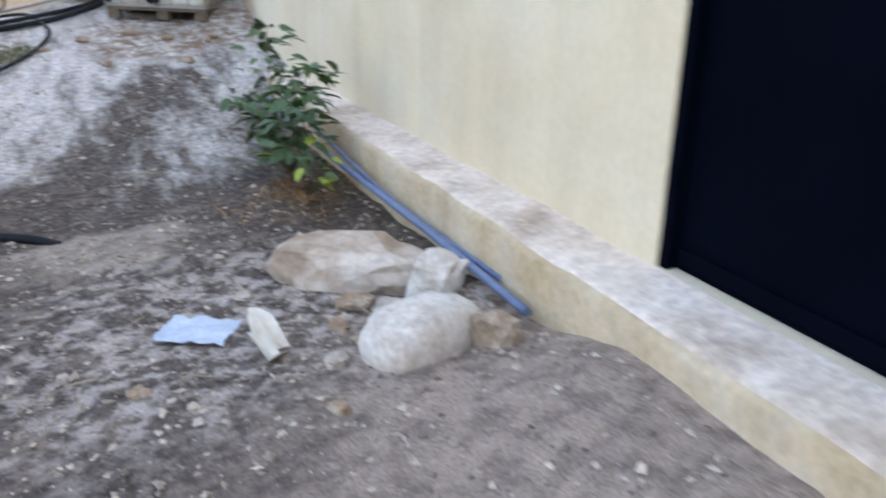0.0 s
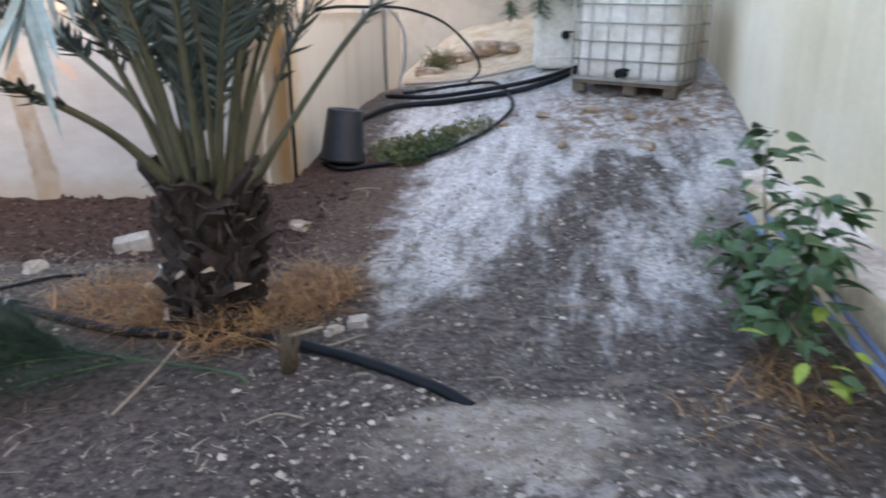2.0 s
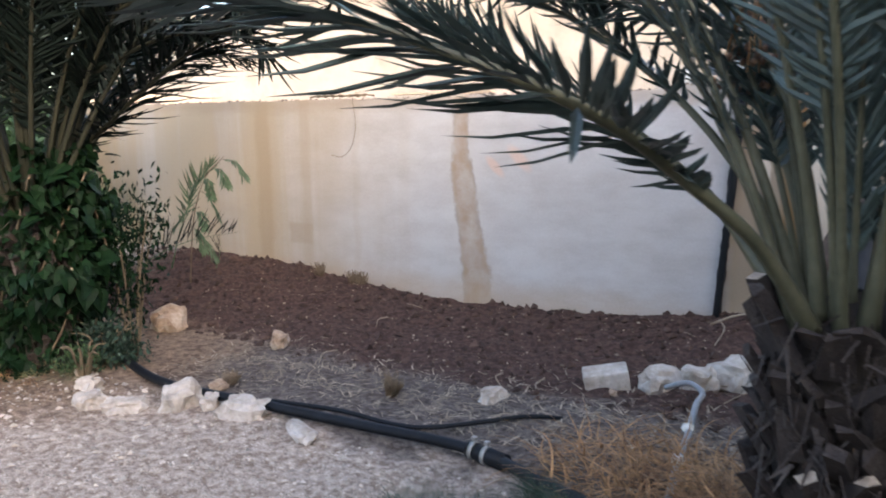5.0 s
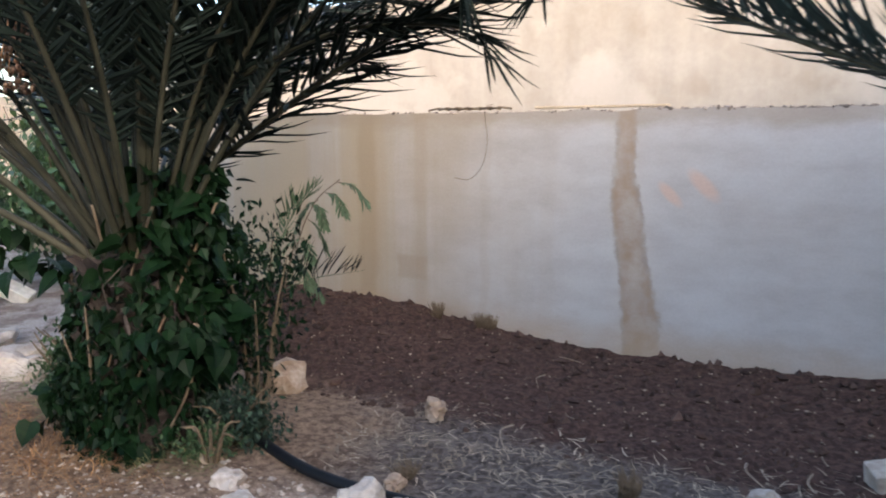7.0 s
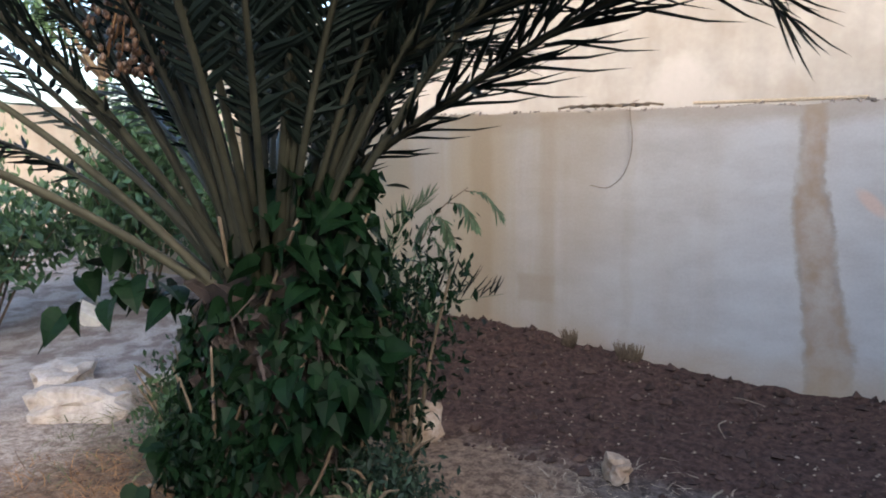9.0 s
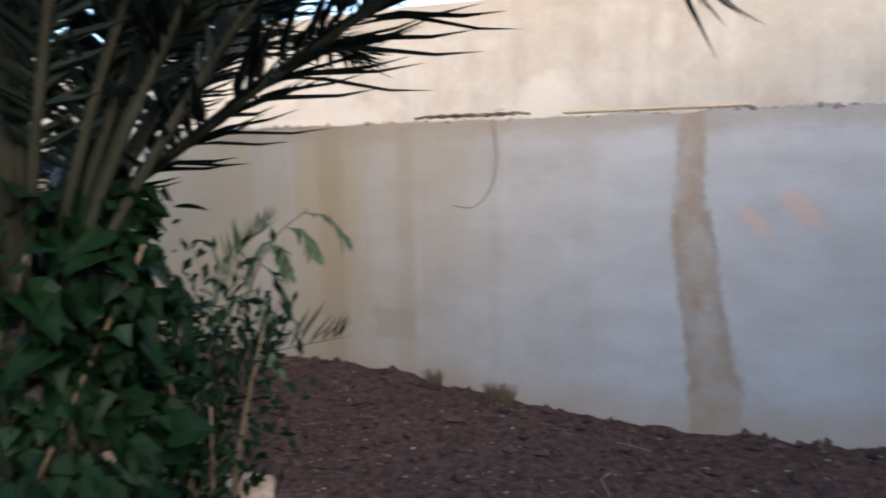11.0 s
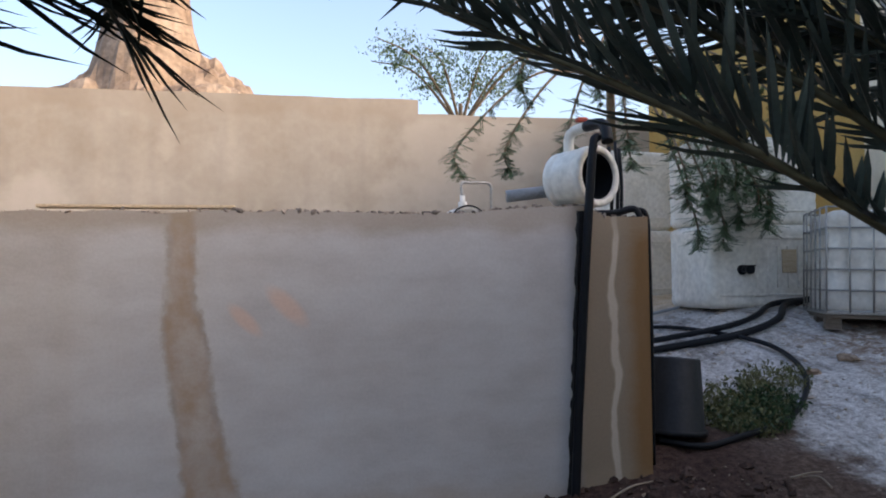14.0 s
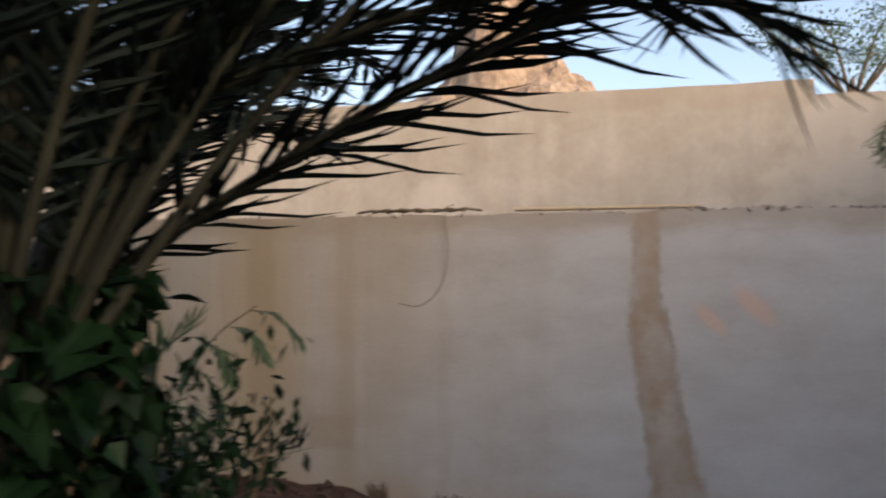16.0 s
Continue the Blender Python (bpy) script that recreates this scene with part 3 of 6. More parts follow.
def wavy_wall(p, q, thick, z0, ztop, wave, step=0.12, zstep=0.25):
    """A rendered wall from p to q, its face slightly uneven and its top edge wavering."""
    bm = bmesh.new()
    a, b_ = Vector((*p, 0)), Vector((*q, 0))
    d = b_ - a
    n = max(2, int(d.length / step))
    nrm = Vector((-d.y, d.x, 0)).normalized()
    level = ztop if callable(ztop) else (lambda x: ztop)
    m = max(2, int((level(0) - z0) / zstep))
    rows = []
    for i in range(n + 1):
        base = a + d * i / n
        t = level(base.x) + wave * (noise.noise((base.x * 1.1, base.y * 1.1, 3)) + 0.5 * noise.noise((base.x * 4, base.y * 4, 5)))
        col = []
        for j in range(m + 1):
            z = z0 + (t - z0) * j / m
            o = 0.008 * noise.noise((base.x * 0.9, base.y * 0.9 + z, z * 1.1)) * (0 if i in (0, n) else 1)
            col.append(bm.verts.new((base - nrm * o).to_tuple()[:2] + (z,)))
        back = [bm.verts.new((base + nrm * thick).to_tuple()[:2] + (t,)), bm.verts.new((base + nrm * thick).to_tuple()[:2] + (z0,))]
        rows.append(col + back)
    for r, s in zip(rows, rows[1:]):
        for j in range(len(r) - 1):
            bm.faces.new((r[j], s[j], s[j + 1], r[j + 1]))
    for r in (rows[0], rows[-1]):
        bm.faces.new(r if r is rows[0] else r[::-1])
    bmesh.ops.recalc_face_normals(bm, faces=bm.faces)
    return bm


def build_walls():
    tagged(part("wall_tank_front", wavy_wall((-11, 0), (0, 0), 0.2, -0.6, rim_height, 0.0, 0.04, 0.12), M_TANK),
           "grey cement-rendered garden tank wall with tan stains", "wall", kind="structure")
    tagged(part("wall_tank_side", wavy_wall((0, 0.2), (0, 5.4), 0.2, -0.6, TOP, 0.012), M_TANK),
           "stained cream side of the raised garden tank", "wall", kind="structure")
    tagged(part("wall_tank_back", boxm((-11, 5.4, -0.6), (0, 5.6, TOP - 0.02), 0.01), M_TANK), "cement back of the raised garden tank", "wall", kind="structure")
    bm = bmesh.new()
    g = [[bm.verts.new((-10.95 + i * 0.25, 0.19 + j * 0.25, TOP - 0.10 + 0.05 * noise.noise((i * 0.7, j * 0.7, 1)) + 0.05 * noise.noise((i * 0.2, j * 0.2, 6)))) for i in range(44)] for j in range(22)]
    for r, s in zip(g, g[1:]):
        for i in range(43):
            bm.faces.new((r[i], r[i + 1], s[i + 1], s[i]))
    tagged(part("tank_fill", bm, M_TANKFILL, smooth=True), "dry gravel filling the raised tank", "gravel", kind="structure")
    # house: wall with a door opening, plinth
    D0, D1, DZ, DT = -7.53, -6.37, 0.585, 2.69
    house = thing("wall_house", pose(0, 0, 0), "cream rendered house wall with worn foot", "wall", kind="structure")
    for lo, hi in (((4.37, D1, -0.5), (4.62, 3.4, 5.2)), ((4.37, -12.0, -0.5), (4.62, D0, 5.2)), ((4.37, D0, DT), (4.62, D1, 5.2)), ((4.37, D0, -0.5), (4.62, D1, DZ))):
        part("wall_panel", boxm(lo, hi), M_HOUSE, house)
    # the wall's far end, coloured a deeper ochre than the near part
    tagged(part("wall_house_end", boxm((4.38, 3.4, -0.5), (4.62, 9.0, 5.2)), M_OCHRE), "ochre end of the house wall", "wall", kind="structure")
    bm = bmesh.new()
    n = 110
    prof = []
    for i in range(n + 1):
        y = -12 + i * 12.4 / n
        e = 0.02 * noise.noise((y * 2.1, 1, 1)) + 0.012 * noise.noise((y * 7, 2, 1))
        t = 0.565 + 0.02 * noise.noise((y * 1.7, 5, 1)) + 0.008 * noise.noise((y * 6, 8, 1))
        prof.append([bm.verts.new(c) for c in ((4.03 + e * 0.6, y, -0.4), (4.05 + e, y, t - 0.045), (4.075 + e, y, t - 0.012), (4.11 + e, y, t), (4.24, y, t + 0.008 * noise.noise((y * 5, 3, 3))), (4.372, y, t + 0.02))])
    for r, s in zip(prof, prof[1:]):
        for j in range(5):
            f = bm.faces.new((r[j], s[j], s[j + 1], r[j + 1]))
            f.material_index = 1 if j >= 2 else 0
            f.smooth = True
    tagged(part("plinth", bm, (M_PLINTH, M_LEDGE)), "worn cement plinth ledge along the house", "plinth", kind="structure")
    door = thing("door_1", pose(4.42, (D0 + D1) / 2, DZ), "closed dark navy sheet-metal door", "door", kind="structure")
    w, h = D1 - D0, DT - DZ
    part("door_leaf", boxm((0.02, -w / 2, -0.03), (0.12, w / 2, h), 0.004), M_DOOR, door)
    bm = bmesh.new()
    box(bm, (-0.03, -w / 2, 0), (0.08, -w / 2 + 0.045, h))
    box(bm, (-0.03, w / 2 - 0.045, 0), (0.08, w / 2, h))
    box(bm, (-0.03, -w / 2 + 0.045, h - 0.045), (0.08, w / 2 - 0.045, h))
    part("door_frame", bm, M_DOOR, door)
    part("hinge", boxm((-0.045, w / 2 - 0.05, 0.32), (-0.02, w / 2 - 0.02, 0.40), 0.006), M_DOOR, door)
    part("rail", boxm((0.0, -w / 2 + 0.06, 0.03), (0.02, w / 2 - 0.06, 0.09), 0.004), M_DOOR, door)
    # far boundary wall with its step
    far = thing("wall_far", pose(0, 0, 0), "tall plastered boundary wall with a stepped top", "wall", kind="structure")
    part("wall_panel", wavy_wall((-22, 9), (-0.05, 9), 0.25, -0.5, 4.72, 0.03, 0.4, 0.5), M_FAR, far)
    part("wall_panel", wavy_wall((-0.05, 9), (9, 9), 0.25, -0.5, 4.46, 0.03, 0.4, 0.5), M_FAR, far)
    # plain walls that close the yard behind the walker
    tagged(part("wall_south", boxm((-16, -13.2, -0.5), (4.62, -13, 3.4)), M_HOUSE), "plain cream yard wall", "wall", kind="structure")
    tagged(part("wall_west", boxm((-16.2, -13.2, -0.5), (-16, 9, 2.4)), M_FAR), "plain plastered yard wall", "wall", kind="structure")


build_ground()
build_walls()


# ---- backdrop ----
def mountain():
    bm = bmesh.new()
    nx, ny = 230, 110
    g = []
    for j in range(ny):
        row = []
        for i in range(nx):
            x, y = -210 + i * 1.6, 110 + j * 1.7
            r = math.hypot(x + 36, (y - 200) * 0.9)
            h = 66 - 0.74 * r - 0.0003 * r * r
            # a blunt crag that stands on the shoulder of the hill
            rc = math.hypot(x + 39 + 2.0 * noise.noise((x * 0.1, y * 0.1, 9)), (y - 190) * 0.6)
            h += 22 * S(12.5, 8.0, rc)
            k = min(1.0, max(h, 0) / 10)
            h += k * (5 * noise.noise((x * 0.04, y * 0.04, 1)) + 4.0 * abs(noise.noise((x * 0.11, y * 0.11, 2))) + 2.6 * abs(noise.noise((x * 0.24, y * 0.24, 3))) + 1.2 * noise.noise((x * 0.55, y * 0.55, 4)))
            h += k * 0.9 * math.sin(h * 1.1 + 2 * noise.noise((x * 0.08, y * 0.08, 5)))
            row.append(bm.verts.new((x, y, max(h, -1) - 2)))
        g.append(row)
    for r, s in zip(g, g[1:]):
        for i in range(nx - 1):
            bm.faces.new((r[i], r[i + 1], s[i + 1], s[i]))
    tagged(part("mountain", bm, M_ROCKFACE), "barren sandstone hill with a rocky knob", "hill", kind="structure")


# ---- palms ----
def leaflet(bm, base, tip, width, mi, fold):
    """One folded blade from base to tip."""
    d = tip - base
    side = d.cross(fold)
    if side.length < 1e-4:
        return
    side.normalize()
    up = side.cross(d).normalized()
    mid1, mid2 = base + d * 0.3, base + d * 0.7 - Vector((0, 0, 0.03 * d.length))
    v = [bm.verts.new(c) for c in (base, mid1 + side * width + up * width * 0.6, mid1, mid1 - side * width + up * width * 0.6,
                                   mid2 + side * width * 0.7 + up * width * 0.4, mid2, mid2 - side * width * 0.7 + up * width * 0.4, tip)]
    for q in ((0, 2, 1), (0, 3, 2), (1, 2, 5, 4), (2, 3, 6, 5), (4, 5, 7), (5, 6, 7)):
        bm.faces.new([v[k] for k in q]).material_index = mi


def frond(name, pts, parent, seed, length=0.55, count=46, radius=0.022, leaf_mat=None, bare=0.22, droop=0.35, width=0.014, stalk=None, spread=1.0, flat=0.3):
    """A date-palm leaf: a tapering stalk through pts and stiff folded leaflets on both sides."""
    r = random.Random(seed)
    curve = smooth_path(pts, 12)
    seg = [0.0]
    for a, b_ in zip(curve, curve[1:]):
        seg.append(seg[-1] + (b_ - a).length)
    total = seg[-1]
    ob = part(name, tube(bmesh.new(), curve, lambda t: radius * (1 - 0.82 * t) + (0.5 * radius * max(0, 1 - t * 9)), 6), stalk or M_RACHIS, parent)
    bm = bmesh.new()
    for k in range(count):
        t = bare + (1 - bare) * (k + r.uniform(-0.3, 0.3)) / count
        t = min(max(t, 0), 0.995)
        s = t * total
        i = max(j for j in range(len(seg)) if seg[j] <= s)
        i = min(i, len(curve) - 2)
        p = curve[i].lerp(curve[i + 1], (s - seg[i]) / max(seg[i + 1] - seg[i], 1e-6))
        d = (curve[i + 1] - curve[i]).normalized()
        side = d.cross(Vector((0, 0, 1)))
        if side.length < 0.1:
            side = Vector((1, 0, 0))
        side.normalize()
        up = side.cross(d)
        env = (0.35 + 0.65 * S(bare, bare + 0.26, t)) * (1 - 0.55 * S(0.7, 1.0, t))
        for sg in (-1, 1):
            ang = radians(r.uniform(38, 58) - 22 * t)
            out = (d * math.cos(ang) + side * sg * math.sin(ang) * spread + up * r.uniform(-0.1, flat + 0.15)).normalized()
            ln = length * env * r.uniform(0.85, 1.1)
            tip = p + out * ln - Vector((0, 0, droop * ln * r.uniform(0.5, 1.2)))
            leaflet(bm, p, tip, width * r.uniform(0.8, 1.15), 0, up)
    tagged(part("foliage", bm, leaf_mat or M_FROND, ob), kind="stuff")
    return ob


def arching(base, az, elev, length, bend, n=5):
    """Points of a leaf that leaves base at elev degrees and bends over by bend degrees."""
    p = Vector(base)
    out = [p.copy()]
    for i in range(n):
        e = radians(elev - bend * ((i + 0.5) / n) ** 1.4)
        p = p + Vector((math.cos(az) * math.cos(e), math.sin(az) * math.cos(e), math.sin(e))) * length / n
        out.append(p.copy())
    return out


def palm_trunk(parent, r0, r1, h, seed, rows=9, per=11):
    """A short stout trunk wrapped in old leaf boots and fibre."""
    r = random.Random(seed)
    bm = bmesh.new()
    lathe(bm, [(r0 * 0.9, -0.15), (r0 * 0.95, 0.1 * h), (r0 * 0.9, 0.5 * h), (r1 * 0.9, 0.85 * h), (r1 * 0.6, 1.05 * h), (0.02, 1.12 * h)], 22)
    for v in bm.verts:
        k = 1 + 0.10 * noise.noise(v.co * 5 + Vector((seed, 0, 0)))
        v.co.x *= k
        v.co.y *= k
    trunk = part("trunk", bm, M_FIBRE, parent, "fibrous trunk wrapped in old leaf boots", smooth=True)
    k = 0
    for i in range(rows):
        for j in range(per):
            a = 2 * math.pi * (j + 0.5 * (i % 2) + r.uniform(-0.18, 0.18)) / per
            z = h * (i + 0.3 + r.uniform(-0.15, 0.15)) / rows
            rad = (r0 + (r1 - r0) * z / h) * 0.92
            w, L, th = r.uniform(0.04, 0.085), r.uniform(0.07, 0.2), r.uniform(0.012, 0.03)
            lean = r.uniform(-0.1, 0.6)
            b2 = bmesh.new()
            cs = [(-w, -th, 0), (w, -th, 0), (w, th, 0), (-w, th, 0)]
            lo = [b2.verts.new(c) for c in cs]
            mi_ = [b2.verts.new((c[0] * 0.8, c[1] + 0.02, L * 0.55)) for c in cs]
            hi = [b2.verts.new((c[0] * 0.55 + r.uniform(-0.01, 0.01), c[1] * 0.8 + 0.05, L + r.uniform(-0.02, 0.02))) for c in cs]
            for q, s in ((lo, mi_), (mi_, hi)):
                for n_ in range(4):
                    b2.faces.new((q[n_], q[(n_ + 1) % 4], s[(n_ + 1) % 4], s[n_]))
            b2.faces.new(hi).material_index = 1
            b2.faces.new(lo[::-1])
            m = Matrix.Translation((rad * math.cos(a), rad * math.sin(a), z)) @ Matrix.Rotation(a - math.pi / 2, 4, "Z") @ Matrix.Rotation(-lean, 4, "X")
            cut = M_BOOTCUT if r.random() < 0.14 else M_BARK
            m = m @ Matrix.Rotation(r.gauss(0, 0.35), 4, "Y") @ Matrix.Rotation(r.gauss(0, 0.3), 4, "Z")
            part("leaf_boot", b2, (M_BARK, cut), trunk, at=m)
    b3 = bmesh.new()
    for _ in range(420):
        a, z = r.uniform(0, 6.28), h * r.uniform(0.05, 1.05)
        rad = (r0 + (r1 - r0) * z / h) * r.uniform(0.98, 1.2)
        p = Vector((rad * math.cos(a), rad * math.sin(a), z))
        t1 = Vector((-math.sin(a), math.cos(a), 0))
        q = p + t1 * r.uniform(-0.1, 0.1) + Vector((0.05 * math.cos(a), 0.05 * math.sin(a), r.uniform(-0.2, 0.12)))
        w = t1 * r.uniform(0.002, 0.012)
        b3.faces.new([b3.verts.new(c) for c in (p - w, p + w, q + w * 0.4, q - w * 0.4)])
    tagged(part("hanging_fibre", b3, M_BARK, trunk), kind="stuff")
    return trunk


def build_palm_one():
    bx, by = 0.53, -2.92
    z0 = gz(bx, by)
    palm = thing("date_palm", pose(bx, by, z0), "young date palm with a stout boot-covered trunk and grey-green fronds", "palm tree")
    palm_trunk(palm, 0.25, 0.27, 0.9, 3, rows=11, per=10)
    O = Vector((bx, by, z0))

    def P(*pts):
        return [Vector(p) - O for p in pts]
    # the long arching leaf over the tank side
    frond("frond", P((0.34, -2.78, 0.86), (0.0, -2.6, 1.26), (-0.22, -2.54, 1.45), (-0.52, -2.47, 1.65), (-0.92, -2.5, 1.84), (-1.25, -2.5, 1.98), (-1.55, -2.45, 2.11), (-1.76, -2.42, 2.2)), palm, 1, 0.52, 78, 0.028, droop=0.1, bare=0.42, width=0.0175, flat=0.8)
    frond("frond", P((0.36, -2.72, 0.9), (0.12, -2.62, 1.35), (-0.25, -2.5, 1.75), (-0.75, -2.4, 2.1), (-1.2, -2.35, 2.3), (-1.5, -2.3, 2.36)), palm, 2, 0.54, 72, 0.026, bare=0.4, droop=0.12, width=0.017, flat=0.7)
    frond("frond", P((0.40, -2.70, 0.9), (0.22, -2.55, 1.5), (-0.05, -2.35, 2.0), (-0.5, -2.15, 2.35), (-1.0, -2.0, 2.55), (-1.4, -1.9, 2.6)), palm, 6, 0.62, 84, 0.028, bare=0.2, droop=0.45, width=0.017)
    frond("frond", P((0.75, -2.75, 0.9), (1.05, -2.5, 1.4), (1.35, -2.2, 1.85), (1.7, -1.8, 2.2), (2.0, -1.5, 2.35)), palm, 3, 0.5, 30, 0.024, bare=0.5)
    frond("frond", P((0.72, -2.9, 0.86), (0.98, -2.75, 1.22), (1.25, -2.6, 1.62), (1.6, -2.4, 2.05), (1.95, -2.2, 2.4)), palm, 4, 0.5, 28, 0.024, bare=0.55)
    # high leaves whose leaflets hang over the tank side
    frond("frond", P((0.4, -2.75, 0.92), (0.2, -2.6, 1.55), (-0.2, -2.5, 2.02), (-0.8, -2.4, 2.32), (-1.4, -2.35, 2.44), (-1.8, -2.3, 2.42)), palm, 231, 0.54, 74, 0.026, bare=0.3, droop=0.5, width=0.016)
    frond("frond", P((0.42, -2.8, 0.92), (0.28, -2.75, 1.6), (-0.05, -2.7, 2.15), (-0.6, -2.62, 2.5), (-1.15, -2.55, 2.6), (-1.5, -2.5, 2.56)), palm, 232, 0.56, 70, 0.026, bare=0.3, droop=0.5, width=0.016)
    # a leaf that leans out low over the yard
    frond("frond", P((0.42, -3.12, 0.93), (0.27, -3.38, 1.25), (0.1, -3.66, 1.47), (0.02, -4.02, 1.62), (-0.1, -4.27, 1.72), (-0.26, -4.38, 1.79), (-0.4, -4.48, 1.85), (-0.62, -4.6, 1.91), (-0.85, -4.7, 1.93)), palm, 230, 0.50, 70, 0.026, bare=0.3, droop=0.34, width=0.0165)
    r = random.Random(5)
    for i in range(19):
        az = 2 * math.pi * i / 19 * 5.0 + r.uniform(-0.25, 0.25)
        el = r.uniform(54, 82)
        if math.sin(az) < -0.3:
            el = max(el, 74)
        bend = r.uniform(26, 60)
        if math.cos(az) < -0.2:
            el, bend = max(el, 72), min(bend, 34)
        b = (0.17 * math.cos(az), 0.17 * math.sin(az), 0.82 + r.uniform(-0.08, 0.12))
        frond("frond", arching(b, az, el, r.uniform(2.1, 2.9), bend), palm, 20 + i, r.uniform(0.44, 0.58), 52, r.uniform(0.017, 0.026), bare=r.uniform(0.22, 0.36), droop=0.3, width=0.0145)
    for i in range(5):
        az = 2.2 + i * 1.25 + r.uniform(-0.2, 0.2)
        b = (0.06 * math.cos(az), 0.06 * math.sin(az), 0.95)
        frond("frond", arching(b, az, r.uniform(78, 87), r.uniform(1.3, 1.9), r.uniform(8, 26)), palm, 60 + i, r.uniform(0.34, 0.45), 60, 0.016, bare=0.12, droop=0.08, width=0.012, spread=0.6)
    # a young pale leaf hanging out over the yard
    frond("frond", P((0.66, -3.12, 0.95), (0.88, -3.6, 1.75), (1.15, -4.4, 2.26), (1.36, -5.1, 2.22), (1.47, -5.5, 2.02), (1.53, -5.72, 1.86)), palm, 77, 0.52, 15, 0.014, leaf_mat=M_FROND_PALE, bare=0.84, droop=0.9, width=0.0105, spread=0.9)
    return palm


def build_palm_two():
    bx, by = -4.5, -2.95
    z0 = gz(bx, by)
    palm = thing("date_palm", pose(bx, by, z0), "date palm overgrown with a dark leafy vine", "palm tree")
    palm_trunk(palm, 0.27, 0.28, 1.08, 9, rows=9, per=9)
    O = Vector((bx, by, z0))

    def P(*pts):
        return [Vector(p) - O for p in pts]
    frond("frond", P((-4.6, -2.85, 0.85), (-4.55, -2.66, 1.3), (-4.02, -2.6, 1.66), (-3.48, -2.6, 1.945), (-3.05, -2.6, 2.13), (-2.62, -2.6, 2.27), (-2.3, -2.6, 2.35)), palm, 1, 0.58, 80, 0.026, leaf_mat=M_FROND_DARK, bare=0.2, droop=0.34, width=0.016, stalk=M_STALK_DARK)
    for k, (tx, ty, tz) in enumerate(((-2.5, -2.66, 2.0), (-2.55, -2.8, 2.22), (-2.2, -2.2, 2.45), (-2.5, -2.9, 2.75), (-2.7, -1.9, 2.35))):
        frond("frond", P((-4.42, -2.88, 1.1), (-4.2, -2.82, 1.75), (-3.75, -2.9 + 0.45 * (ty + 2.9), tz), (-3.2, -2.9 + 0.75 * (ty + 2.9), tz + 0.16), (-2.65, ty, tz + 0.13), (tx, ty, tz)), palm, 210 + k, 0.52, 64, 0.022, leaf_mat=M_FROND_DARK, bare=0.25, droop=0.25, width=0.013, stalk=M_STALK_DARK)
    r = random.Random(15)
    for i in range(44):
        az = 2 * math.pi * i / 44 * 7.0 + r.uniform(-0.25, 0.25)
        east = math.cos(az + 0.3)
        el, bend = (r.uniform(60, 84), r.uniform(20, 48)) if east > 0.1 else (r.uniform(52, 84), r.uniform(35, 75))
        b = (0.15 * math.cos(az), 0.15 * math.sin(az), 1.02 + r.uniform(-0.05, 0.12))
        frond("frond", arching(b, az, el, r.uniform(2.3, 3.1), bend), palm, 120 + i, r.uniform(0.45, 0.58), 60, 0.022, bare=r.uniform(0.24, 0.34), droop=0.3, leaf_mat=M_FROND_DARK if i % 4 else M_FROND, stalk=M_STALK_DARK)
    # low leaves that lean out over the yard's far end, their stalks bare
    for i in range(13):
        az = math.pi * (0.72 + 0.6 * i / 12) + r.uniform(-0.1, 0.1)
        b = (0.16 * math.cos(az), 0.16 * math.sin(az), 1.0 + r.uniform(-0.08, 0.1))
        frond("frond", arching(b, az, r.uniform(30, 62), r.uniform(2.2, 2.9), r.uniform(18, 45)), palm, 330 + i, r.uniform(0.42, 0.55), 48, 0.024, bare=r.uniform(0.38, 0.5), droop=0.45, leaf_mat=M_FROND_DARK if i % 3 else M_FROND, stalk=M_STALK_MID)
    return palm


mountain()
build_palm_one()
build_palm_two()


# ---- plastic tanks ----
def ibc_bottle(bm, w, d, h, ribs=0.0):
    """A rounded blow-moulded container with shallow ribs."""
    seg = 10
    prof = []
    R = 0.10
    corners = [(w / 2 - R, d / 2 - R), (-w / 2 + R, d / 2 - R), (-w / 2 + R, -d / 2 + R), (w / 2 - R, -d / 2 + R)]
    def ring(z, s):
        vs = []
        for c, (cx, cy) in enumerate(corners):
            for k in range(seg):
                a = math.pi / 2 * (c + k / (seg - 1))
                x, y = cx + R * math.cos(a), cy + R * math.sin(a)
                vs.append(bm.verts.new((x * s, y * s, z)))
        return vs
    zs = [(0.0, 0.88), (0.02, 0.96), (0.06, 1.0)]
    n = 16
    for i in range(1, n):
        z = 0.06 + (h - 0.12) * i / n
        zs.append((z, 1.0 - ribs * (0.5 + 0.5 * math.cos(i * math.pi))))
    zs += [(h - 0.06, 1.0), (h - 0.02, 0.96), (h, 0.88)]
    rings = [ring(z, s) for z, s in zs]
    for a, b_ in zip(rings, rings[1:]):
        for k in range(len(a)):
            f = bm.faces.new((a[k], a[(k + 1) % len(a)], b_[(k + 1) % len(a)], b_[k]))
            f.smooth = True
    bm.faces.new(rings[0][::-1])
    bm.faces.new(rings[-1])
    return bm


def valve_bm():
    bm = bmesh.new()
    tube(bm, [Vector((0, -0.16, 0)), Vector((0, 0.02, 0))], 0.035, 12)
    tube(bm, [Vector((0, -0.17, 0)), Vector((0, -0.13, 0))], 0.05, 12)
    tube(bm, [Vector((0, -0.03, 0)), Vector((0, 0.02, 0))], 0.055, 12)
    box(bm, (-0.02, -0.11, 0.03), (0.10, -0.08, 0.05), 0.004)
    return bm


